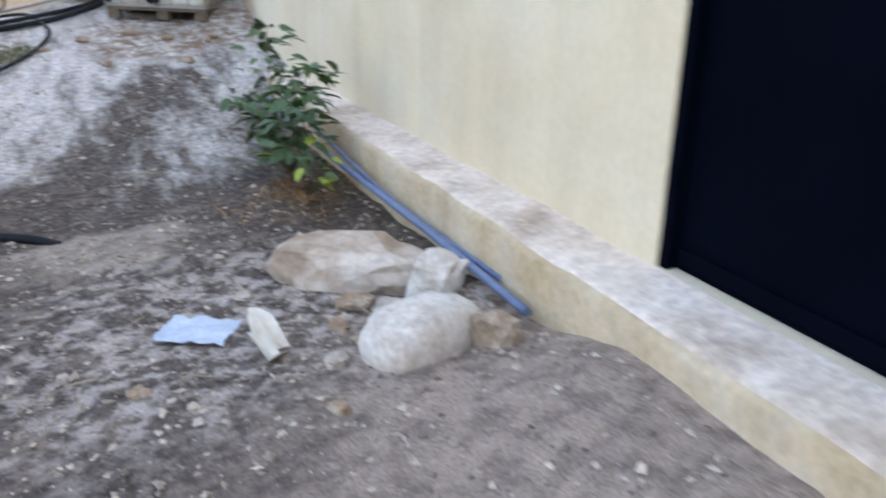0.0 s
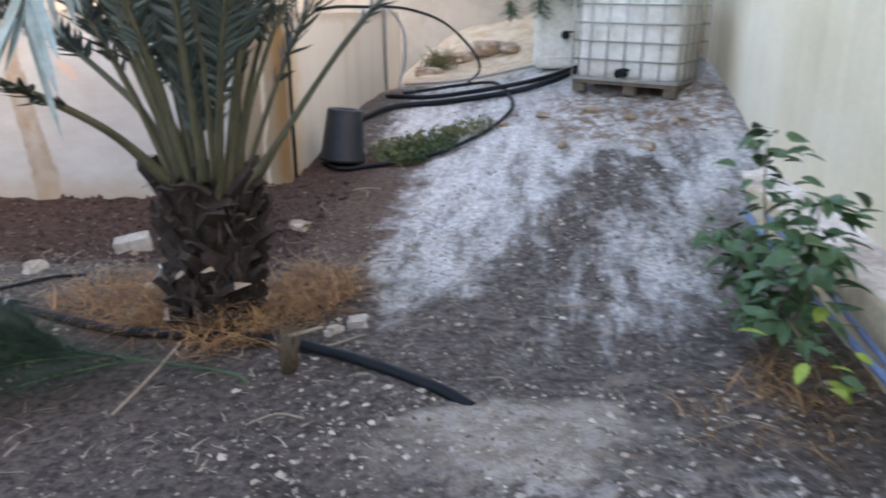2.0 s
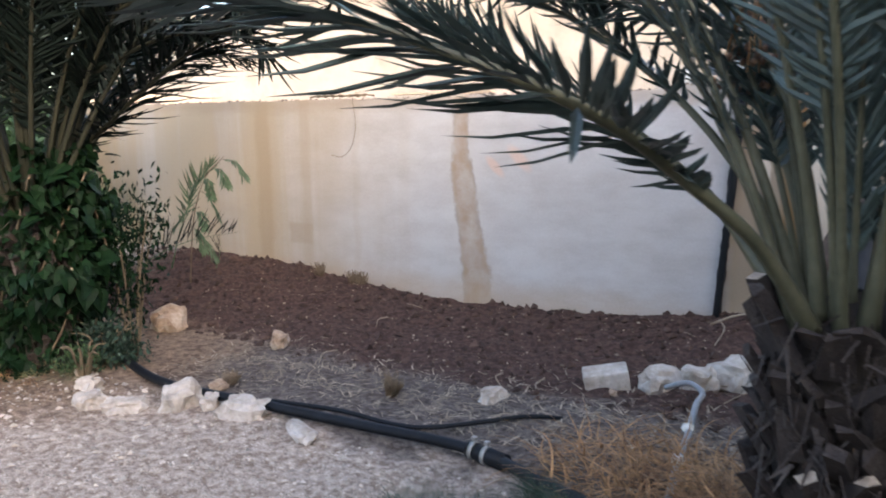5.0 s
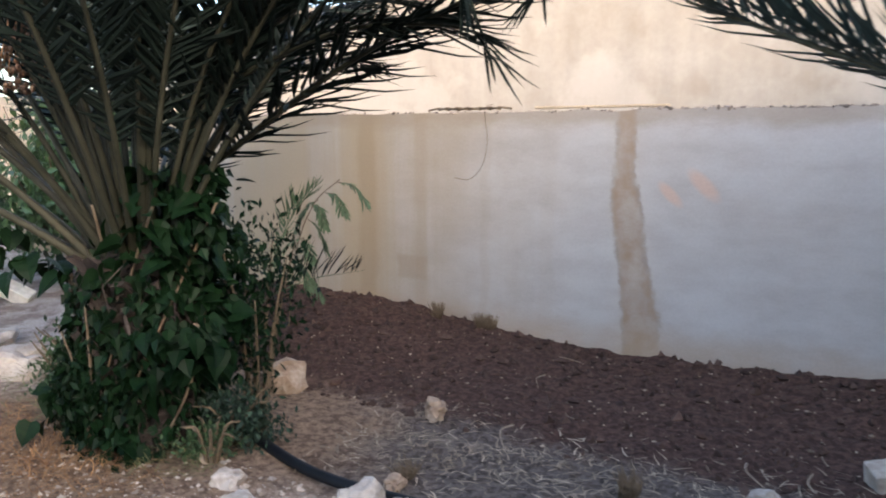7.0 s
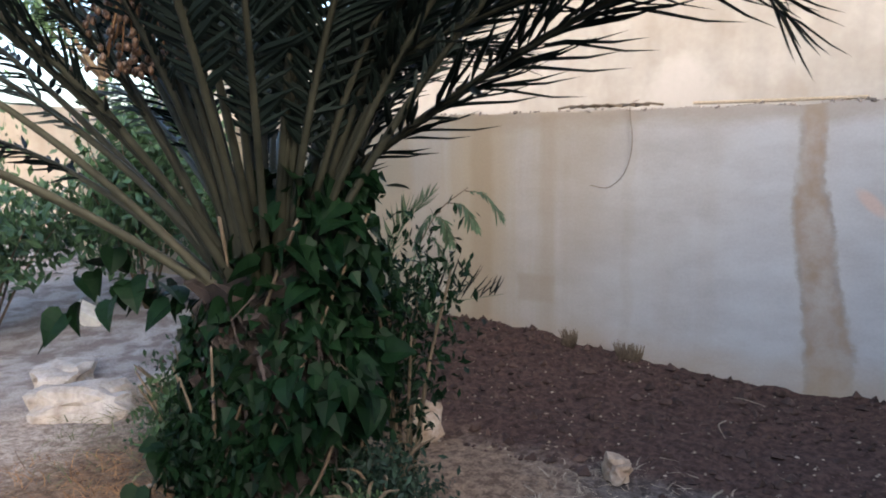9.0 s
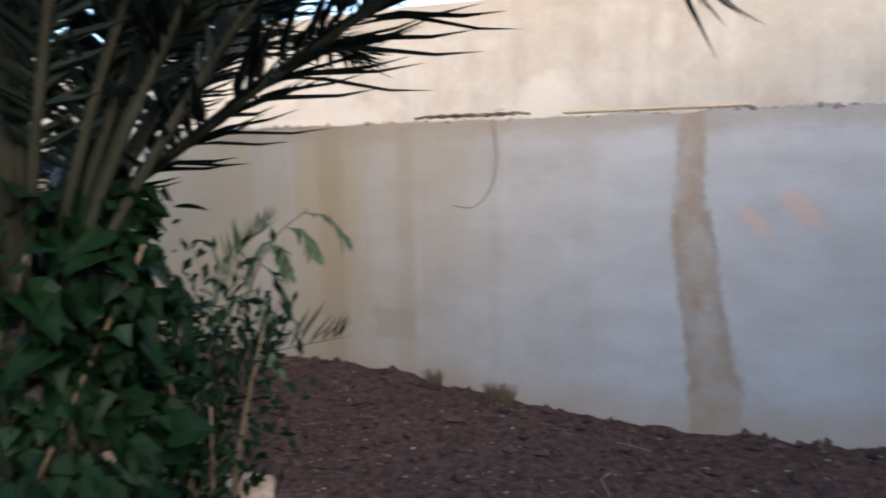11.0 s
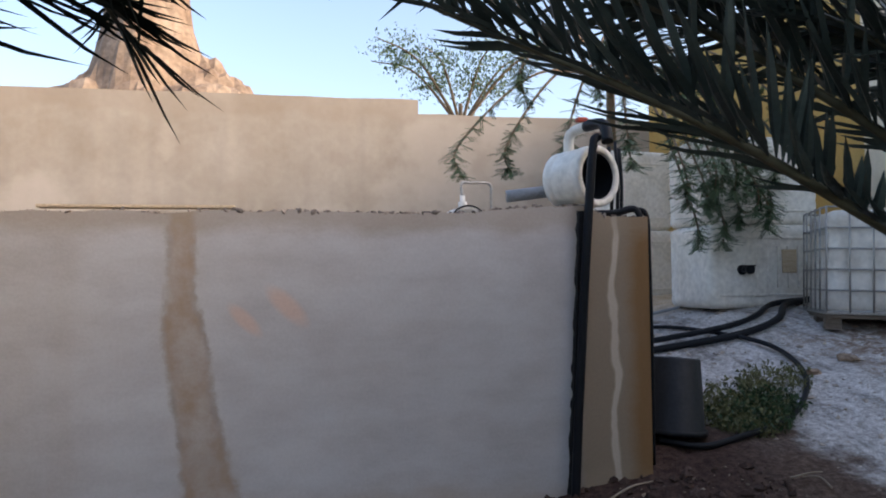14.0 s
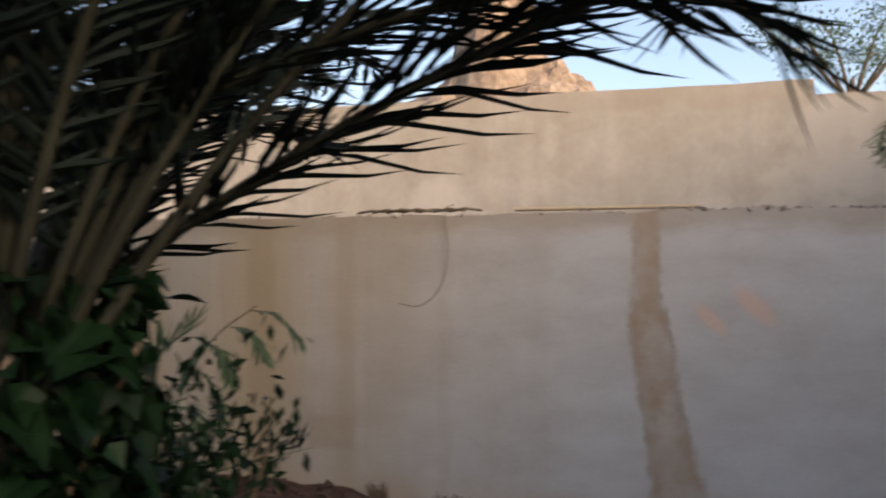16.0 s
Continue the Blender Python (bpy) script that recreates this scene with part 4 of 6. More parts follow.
def build_caged_ibc():
    x0, y0 = 2.70, 1.95
    z0 = gz(3.4, 2.1) - 0.03
    t = thing("caged_tank", pose(x0, y0, z0, 0, 1.5, -25), "white plastic water tank in a steel cage on a pallet", "water tank")
    W, D, H = 1.2, 1.0, 1.0
    pal = part("pallet", boxm((0, 0, 0.10), (W, D, 0.14), 0.006), M_PALLET, t)
    for a in (0.0, 0.5, 0.88):
        for c in (0.02, 0.44, 0.86):
            part("pallet_block", boxm((a * W + 0.0, c * D, 0.0), (a * W + 0.14, c * D + 0.12, 0.10), 0.006), M_PALLET, pal)
    part("bottle", ibc_bottle(bmesh.new(), W - 0.06, D - 0.06, H - 0.02, 0.006), M_IBC, t, at=pose(W / 2, D / 2, 0.145))
    cage = part("cage_base", boxm((-0.01, -0.01, 0.14), (W + 0.01, D + 0.01, 0.165), 0.004), M_GALV, t)
    def bar(p, q, r=0.0095):
        part("cage_bar", tube(bmesh.new(), [Vector(p), Vector(q)], r, 6), M_GALV, cage)
    for k in range(6):
        z = 0.17 + k * (H - 0.02) / 5
        for p, q in (((0, 0), (W, 0)), ((0, D), (W, D)), ((0, 0), (0, D)), ((W, 0), (W, D))):
            bar((*p, z), (*q, z))
    for k in range(7):
        x = W * k / 6
        bar((x, -0.012, 0.16), (x, -0.012, 0.16 + H))
        bar((x, D + 0.012, 0.16), (x, D + 0.012, 0.16 + H))
    for k in range(1, 5):
        y = D * k / 5
        bar((-0.012, y, 0.16), (-0.012, y, 0.16 + H))
        bar((W + 0.012, y, 0.16), (W + 0.012, y, 0.16 + H))
    part("outlet_valve", valve_bm(), M_PIPE, t, "dark outlet valve", at=pose(W / 2, 0.02, 0.24))


def build_bare_tank(x, y, z, rz, w, d, h, label, valve=False):
    t = thing("plastic_tank", pose(x, y, z, 0, 0, rz), label, "water tank", group="bare plastic tanks by the far wall")
    part("bottle", ibc_bottle(bmesh.new(), w, d, h, 0.01), M_WHITEPL, t)
    if valve:
        part("outlet_valve", valve_bm(), M_PIPE, t, "black outlet valve", at=pose(-0.30, -d / 2 - 0.0, h * 0.46))
        for k in range(5):
            part("moulded_rib", boxm((-0.12 + 0.13 * k, -d / 2 - 0.012, 0.24 * h), (-0.10 + 0.13 * k, -d / 2 + 0.02, 0.74 * h), 0.005), M_WHITEPL, t)
        bm = boxm((0.20, -d / 2 - 0.018, 0.42 * h), (0.38, -d / 2 - 0.003, 0.70 * h), 0.003)
        part("label_plate", bm, M_PLANK, t)
    for k in (0.16, 0.84):
        part("moulded_band", boxm((-w / 2 + 0.12, -d / 2 - 0.012, h * k - 0.012), (w / 2 - 0.12, -d / 2 + 0.02, h * k + 0.012), 0.005), M_WHITEPL, t)


build_caged_ibc()
zt = gz(2.9, 3.6) - 0.06
build_bare_tank(2.91, 3.66, zt, 2, 1.38, 0.9, 0.93, "bare white plastic tank with a black valve", True)
build_bare_tank(2.97, 3.74, zt + 0.93, -2, 1.42, 0.9, 1.0, "white plastic tank stacked on another tank")
build_bare_tank(2.88, 6.7, gz(2.35, 6.7) - 0.03, 12, 1.1, 1.0, 1.05, "white plastic tank standing by the wall")
build_bare_tank(2.84, 6.75, gz(2.35, 6.7) + 1.02, 10, 1.1, 1.0, 1.2, "tall white plastic tank stacked on another tank")


# ---- scattering ----
def scatter(name, label, category, material, count, region, size, seed, flat=0.6, sink=0.3, keep=None):
    """Many small angular bits lying on the ground, in one object."""
    r = random.Random(seed)
    verts, faces = [], []
    for _ in range(count):
        x, y = r.uniform(region[0], region[1]), r.uniform(region[2], region[3])
        if keep and r.random() > keep(x, y):
            continue
        s = size[0] + (size[1] - size[0]) * r.random() ** 3
        z = gzn(x, y) + s * flat * (0.5 - sink)
        a = r.uniform(0, 6.28)
        ex, ey, ez = s * r.uniform(0.6, 1.2), s * r.uniform(0.5, 1.0), s * flat * r.uniform(0.6, 1.2)
        ca, sa = math.cos(a), math.sin(a)
        n = len(verts)
        for (u, v, w) in ((1, 0.2, 0), (0.1, 1, 0.1), (-1, -0.1, 0.1), (-0.2, -1, 0), (0.15, 0.1, 1), (0, 0, -1)):
            u, v, w = u + r.uniform(-0.3, 0.3), v + r.uniform(-0.3, 0.3), w + r.uniform(-0.2, 0.2)
            verts.append((x + ca * u * ex - sa * v * ey, y + sa * u * ex + ca * v * ey, z + w * ez))
        for q in ((0, 1, 4), (1, 2, 4), (2, 3, 4), (3, 0, 4), (1, 0, 5), (2, 1, 5), (3, 2, 5), (0, 3, 5)):
            faces.append([n + k for k in q])
    me = bpy.data.meshes.new(name)
    me.from_pydata(verts, [], faces)
    me.materials.append(material)
    return tagged(new(name, me), label, category, kind="stuff")


def strips(bm, r, p, length, width, az, rise, curl, n=3, mi=0):
    """One curved strip of dry leaf, straw or blade that starts at p."""
    d = Vector((math.cos(az), math.sin(az), 0))
    side = Vector((-d.y, d.x, 0)) * width
    prev = None
    q = Vector(p)
    for k in range(n + 1):
        w = side * (1 - 0.7 * k / n)
        row = (bm.verts.new(q - w), bm.verts.new(q + w))
        if prev:
            bm.faces.new((prev[0], prev[1], row[1], row[0])).material_index = mi
        prev = row
        a = az + curl * k
        e = rise - rise * 1.7 * k / n
        q = q + Vector((math.cos(a) * math.cos(e), math.sin(a) * math.cos(e), math.sin(e))) * length / n


def straw_heap(name, label, category, material, spots, count, seed, length=(0.12, 0.4), width=0.0025, height=0.12, kind="stuff"):
    r = random.Random(seed)
    bm = bmesh.new()
    for _ in range(count):
        cx, cy, rad = r.choice(spots)
        a, q = r.uniform(0, 6.28), rad * math.sqrt(r.random())
        x, y = cx + q * math.cos(a), cy + q * math.sin(a)
        z = gz(x, y) + 0.02 + height * r.random() * (1 - 0.8 * q / rad)
        strips(bm, r, (x, y, z), r.uniform(*length), width * r.uniform(0.5, 1.6), r.uniform(0, 6.28), r.uniform(-0.2, 0.9), r.uniform(-0.5, 0.5), 6)
    return tagged(part(name, bm, material), label, category, kind=kind)


def rock(x, y, half, seed, label, rz=0, material=None, up=0.35, group="", tilt=0, rough=0.42):
    ob = part("rock", rock_bm(*half, seed, rough=rough), material or M_STONE, smooth=rough < 0.2, at=pose(x, y, gzn(x, y) + half[2] * up, tilt, 0, rz))
    return tagged(ob, label, "rock", group)


def hose(name, pts, radius, material, label, category="hose", n=8):
    return tagged(part(name, tube(bmesh.new(), smooth_path(pts, n), radius, 8), material), label, category)


def on(x, y, up=0.0):
    return (x, y, max(gz(x, y), gzn(x, y)) + up)


# ---- by the house ----
rock(3.54, -5.14, (0.38, 0.20, 0.145), 3, "large earth-stained boulder lying by the plinth", -32, M_BOULDER_RED, rough=0.3)
rock(3.84, -5.56, (0.12, 0.10, 0.12), 5, "angular white limestone chunk beside a boulder", 20, M_BOULDER, rough=0.5)
rock(3.54, -6.03, (0.25, 0.155, 0.14), 8, "smooth rounded pale boulder on the ground", 22, M_BOULDER, up=0.5, rough=0.14)
rock(3.80, -6.16, (0.07, 0.10, 0.09), 12, "dirt-caked stone against a boulder", 30, M_STONE_RED)
for k, (x, y, s) in enumerate(((3.42, -5.55, 0.06), (3.55, -5.62, 0.05), (3.30, -5.72, 0.04), (3.66, -5.70, 0.055), (3.36, -5.88, 0.035), (3.20, -6.02, 0.04), (3.12, -6.35, 0.03), (3.0, -5.2, 0.03), (2.5, -5.9, 0.03))):
    rock(x, y, (s * 1.3, s, s * 0.7), 20 + k, "small broken limestone rubble", k * 47, M_STONE if k % 2 else M_STONE_RED, group="rubble by the boulders")


def shard():
    bm = bmesh.new()
    n = 9
    cols = []
    for i in range(n):
        a = math.pi * (0.05 + 0.9 * i / (n - 1))
        top = 0.17 + (0.04 if i in (1, 2) else 0.0) - (0.06 if 4 <= i <= 6 else 0.0) + 0.015 * ((i * 7) % 3)
        cols.append([(0.085 * math.cos(a), 0.085 * math.sin(a), 0.0), (0.10 * math.cos(a), 0.10 * math.sin(a), top)])
    inn = [[bm.verts.new(v) for v in c] for c in cols]
    out = [[bm.verts.new((v[0] * 1.05, v[1] * 1.05, v[2])) for v in c] for c in cols]
    for i in range(n - 1):
        bm.faces.new((inn[i][0], inn[i + 1][0], inn[i + 1][1], inn[i][1]))
        bm.faces.new((out[i + 1][0], out[i][0], out[i][1], out[i + 1][1]))
        bm.faces.new((inn[i][1], inn[i + 1][1], out[i + 1][1], out[i][1]))
    bm.faces.new([c[0] for c in inn])
    return bm


tagged(part("broken_cup", shard(), M_WHITEPL, at=pose(3.06, -5.86, gzn(3.06, -5.86) + 0.03, -35, 25, 60)), "broken white plastic cup lying on the ground", "cup")


def film_bm():
    bm = bmesh.new()
    n = 10
    g = [[bm.verts.new((0.17 * (i / n - 0.5) * 2 * (1 + 0.3 * noise.noise((j, 1, 3))), 0.13 * (j / n - 0.5) * 2 * (1 + 0.4 * noise.noise((i, 5, 1))), 0.018 + 0.022 * noise.noise((i * 0.7, j * 0.7, 2)))) for i in range(n)] for j in range(n)]
    for a, b_ in zip(g, g[1:]):
        for i in range(n - 1):
            bm.faces.new((a[i], a[i + 1], b_[i + 1], b_[i]))
    return bm


tagged(part("plastic_film", film_bm(), M_BAG, smooth=True, at=pose(2.78, -5.48, gzn(2.78, -5.48) + 0.005, 0, 0, -30)), "crumpled pale blue plastic film on the ground", "litter")
hose("water_pipe", [(3.98, -6.1, 0.34), (3.97, -5.2, 0.36), (3.93, -4.2, 0.385), (3.89, -3.2, 0.42), (3.86, -2.4, 0.47), (3.84, -1.7, 0.53)], 0.021, M_BLUEPIPE, "long blue-grey plastic pipe along the plinth", "pipe")
hose("water_pipe", [(4.045, -5.75, 0.34), (4.0, -4.6, 0.35), (3.97, -3.6, 0.42), (3.96, -2.7, 0.49), (3.93, -1.9, 0.56)], 0.016, M_BLUEPIPE, "second blue-grey plastic pipe along the plinth", "pipe")
straw_heap("dry_straw", "reddish dry straw under the sapling", "straw", M_STRAW, ((3.45, -4.05, 0.38), (3.7, -3.7, 0.3)), 260, 31, (0.1, 0.3), 0.003, 0.07)


def leaf_mesh(name, material, heart=True, droop=0.25):
    """A broad leaf about one unit long, folded on its midrib."""
    bm = bmesh.new()
    out = ((0, 0.0), (-0.10, 0.22), (0.04, 0.42), (0.30, 0.47), (0.62, 0.32), (1.0, 0.0)) if heart else ((0, 0), (0.2, 0.17), (0.45, 0.24), (0.75, 0.16), (1.0, 0))
    mid = [bm.verts.new((max(x, 0), 0, -droop * max(x, 0) ** 2)) for x, w in out]
    for sg in (1, -1):
        edge = [bm.verts.new((x, sg * w, 0.25 * w - droop * x * abs(x))) for x, w in out[1:-1]]
        ch = [mid[0]] + edge + [mid[-1]]
        for i in range(len(out) - 1):
            q = [v for n_, v in enumerate((ch[i], ch[i + 1], mid[i + 1], mid[i])) ]
            uniq = []
            for v in q:
                if v not in uniq:
                    uniq.append(v)
            if len(uniq) > 2:
                bm.faces.new(uniq if sg < 0 else uniq[::-1])
    return finish(name, bm, material, smooth=False)


def sapling():
    t = thing("sapling", pose(*on(3.66, -3.35)), "leafy green sapling leaning beside the plinth", "shrub")
    O = Vector(on(3.66, -3.35))
    r = random.Random(44)
    mesh_a, mesh_b, mesh_c = leaf_mesh("leaf", M_SHRUB, False), leaf_mesh("leaf", M_SHRUB, True), leaf_mesh("leaf", M_YELLOWLEAF, False)
    stems = [[(3.66, -3.35, 0.22), (3.64, -3.1, 0.6), (3.66, -2.8, 0.92), (3.72, -2.5, 1.2)], [(3.66, -3.35, 0.22), (3.52, -3.2, 0.55), (3.42, -3.0, 0.75)],
             [(3.66, -3.35, 0.22), (3.72, -3.5, 0.6), (3.74, -3.55, 0.85)], [(3.66, -3.35, 0.25), (3.6, -3.6, 0.5), (3.62, -3.85, 0.48), (3.66, -4.05, 0.36)], [(3.66, -3.3, 0.4), (3.8, -3.2, 0.75), (3.86, -3.1, 0.95)]]
    for i, st in enumerate(stems):
        c = smooth_path(st, 8)
        stem = part("stem", tube(bmesh.new(), [p - O for p in c], lambda q: 0.011 * (1 - 0.7 * q), 6), M_TWIG, t)
        n = 80 if i != 3 else 34
        for k in range(n):
            p = c[min(len(c) - 1, int(len(c) * (0.15 + 0.85 * (k + 0.5) / n)))] - O
            mesh = mesh_c if (i == 3 and k > 16 and k % 2) else (mesh_a if k % 3 else mesh_b)
            lf = new("leaf", mesh)
            lf.parent = stem
            az, e, s = r.uniform(0, 6.28), r.uniform(-0.5, 0.6), r.uniform(0.075, 0.15)
            off = Vector((math.cos(az), math.sin(az), 0.3)) * r.uniform(0.0, 0.19)
            lf.matrix_basis = Matrix.Translation(p + off) @ Euler((r.uniform(-0.5, 0.5), e, az)).to_matrix().to_4x4() @ Matrix.Diagonal((s, s, s, 1))


sapling()

# ---- round the first palm ----
straw_heap("dry_fibre", "heap of tangled tan palm fibre at the palm foot", "straw", M_STRAW, ((-0.35, -2.62, 0.42), (0.0, -2.75, 0.4), (0.2, -2.95, 0.2), (0.7, -3.15, 0.3), (0.95, -2.75, 0.33), (1.0, -2.45, 0.28)), 2300, 51, (0.16, 0.5), 0.0036, 0.20)
MAIN = [on(-4.2, -2.6, 0.03), on(-3.32, -2.88, 0.045), on(-2.39, -2.9, 0.045), on(-1.76, -2.80, 0.045), on(-1.1, -2.78, 0.05), on(-0.53, -2.99, 0.045), on(0.07, -3.17, 0.045), on(0.85, -3.25, 0.045), on(1.46, -3.51, 0.04), on(1.98, -3.82, 0.02), on(2.2, -3.95, -0.03)]
hose("irrigation_pipe", MAIN, 0.030, M_PIPE, "thick black irrigation pipe half buried in the yard", "pipe")


def coupling(x, y, z, rz):
    t = thing("pipe_coupling", pose(x, y, z, 0, 0, rz), "black pipe coupling with two shiny clamps", "coupling")
    part("sleeve", tube(bmesh.new(), [Vector((-0.12, 0, 0)), Vector((0.12, 0, 0))], 0.043, 14), M_PIPE, t)
    for s in (-0.085, 0.0):
        part("clamp", tube(bmesh.new(), [Vector((s - 0.012, 0, 0)), Vector((s + 0.012, 0, 0))], 0.048, 14), M_GALV, t)
        part("clamp_screw", boxm((s - 0.012, -0.012, 0.055), (s + 0.012, 0.012, 0.075), 0.003), M_GALV, t)


coupling(-1.0, -2.80, gz(-1.0, -2.8) + 0.05, -14)
hose("drip_line", [on(-2.5, -2.78, 0.03), on(-2.03, -2.69, 0.02), on(-1.66, -2.65, 0.02), on(-1.43, -2.55, 0.02), on(-1.07, -2.23, 0.03), on(-0.9, -2.1, 0.0)], 0.014, M_PIPE, "thin black drip line on the litter")
hose("drip_hose", [on(-0.5, -1.48, 0.05), on(-0.36, -1.52, 0.10), on(-0.24, -1.68, 0.12), on(-0.2, -2.0, 0.16), on(-0.16, -2.3, 0.14), on(-0.14, -2.6, 0.08), on(-0.1, -2.9, 0.03)], 0.016, M_GREYPIPE, "grey drip hose through the palm fibre")
for x, y, z in ((-0.17, -2.28, 0.16), (-0.145, -2.55, 0.11)):
    tagged(part("hose_fitting", rock_bm(0.028, 0.028, 0.024, x * 9, 2, 0.2), M_WHITEPL, at=pose(x, y, gz(x, y) + z)), "white plastic drip fitting on the hose", "fitting")


def brick():
    return boxm((-0.14, -0.08, -0.07), (0.14, 0.08, 0.07), 0.014)


tagged(part("white_block", brick(), M_STONE, at=pose(-0.88, -1.45, gz(-0.88, -1.45) + 0.06, 8, -10, 24)), "white limestone block on the dug soil", "block")
ROCKS = ((-0.56, -1.34, (0.13, 0.10, 0.09), 1), (-0.36, -1.28, (0.12, 0.11, 0.10), 2), (-0.15, -1.16, (0.15, 0.12, 0.11), 3),
         (-2.93, -3.05, (0.12, 0.09, 0.11), 5), (-2.76, -2.98, (0.07, 0.05, 0.06), 6), (-2.48, -2.97, (0.14, 0.09, 0.08), 7), (-4.48, -1.88, (0.14, 0.11, 0.14), 8),
         (-4.64, -3.12, (0.11, 0.095, 0.15), 9), (-3.43, -3.30, (0.10, 0.08, 0.06), 10), (-3.20, -3.24, (0.12, 0.07, 0.05), 11), (-2.98, -2.72, (0.06, 0.05, 0.04), 12),
         (-2.03, -3.0, (0.13, 0.06, 0.03), 13), (-3.66, -3.16, (0.07, 0.06, 0.05), 14), (-1.42, -1.95, (0.09, 0.06, 0.05), 15), (-3.33, -1.80, (0.11, 0.07, 0.07), 16),
         (1.42, -3.02, (0.06, 0.05, 0.045), 17), (1.30, -3.12, (0.05, 0.03, 0.03), 18), (0.42, -1.05, (0.10, 0.07, 0.035), 20), (-4.0, -2.97, (0.08, 0.06, 0.05), 20),
         (-6.45, -2.75, (0.30, 0.2, 0.12), 21), (-6.3, -2.2, (0.2, 0.16, 0.1), 22), (-7.2, -2.4, (0.3, 0.2, 0.1), 23), (-0.78, -1.62, (0.03, 0.03, 0.025), 24))
for x, y, h, k in ROCKS:
    rock(x, y, h, k * 1.7, "pale limestone stone resting on the ground", k * 53, M_STONE if k % 4 else M_STONE_RED, group="stones about the yard", rough=0.3 if k in (8, 9) else 0.45)
tagged(part("white_block", brick(), M_WHITEPL, at=pose(-8.4, -1.5, gz(-8.4, -1.5) + 0.1, 20, 30, 40)), "white block on the far rubble", "block")


def dead_stub(x, y, seed, name="dead_stub", height=0.16, label="dark dried plant stub in the litter"):
    r = random.Random(seed)
    bm = bmesh.new()
    for _ in range(60):
        a = r.uniform(0, 6.28)
        p = Vector((x + 0.03 * math.cos(a), y + 0.03 * math.sin(a), gz(x, y) - 0.01))
        q = p + Vector((r.uniform(-0.06, 0.06), r.uniform(-0.06, 0.06), height * r.uniform(0.5, 1.1)))
        tube(bm, [p, p.lerp(q, 0.6) + Vector((0.01, 0, 0)), q], lambda t: 0.006 * (1 - 0.7 * t), 4)
    tagged(part(name, bm, M_TWIG), label, "plant", kind="stuff")


dead_stub(-1.98, -2.24, 1)
dead_stub(1.2, -3.62, 2, height=0.26)
dead_stub(-3.0, -2.6, 3, height=0.1)


def twig(pts, rad=0.006):
    tagged(part("twig", tube(bmesh.new(), smooth_path(pts, 4), lambda t: rad * (1 - 0.5 * t), 5), M_LITTER), "dry pale twig on the soil", "twig", group="twigs on the ground")


for k in range(44):
    r = random.Random(900 + k)
    x, y = (r.uniform(-3.4, 2.6), r.uniform(-3.1, -0.2)) if k % 3 else (r.uniform(1.0, 3.6), r.uniform(-6.2, -3.6))
    a, L = r.uniform(0, 6.28), r.uniform(0.08, 0.3)
    twig([on(x, y, 0.02), on(x + L / 2 * math.cos(a), y + L / 2 * math.sin(a), 0.035), on(x + L * math.cos(a + 0.3), y + L * math.sin(a + 0.3), 0.015)], r.uniform(0.003, 0.007))
twig([on(1.25, -3.15, 0.05), on(1.0, -3.32, 0.03), on(1.3, -3.38, 0.03), on(1.5, -3.2, 0.02)], 0.012)
twig([on(0.5, -4.1, 0.02), on(0.6, -3.9, 0.12), on(0.66, -3.7, 0.2)], 0.009)
twig([on(-0.5, -0.35, 0.03), on(-0.3, -0.3, 0.08), on(-0.1, -0.2, 0.05)], 0.010)
twig([on(-0.46, -0.25, 0.02), on(-0.38, -0.45, 0.04), on(-0.4, -0.65, 0.02)], 0.007)


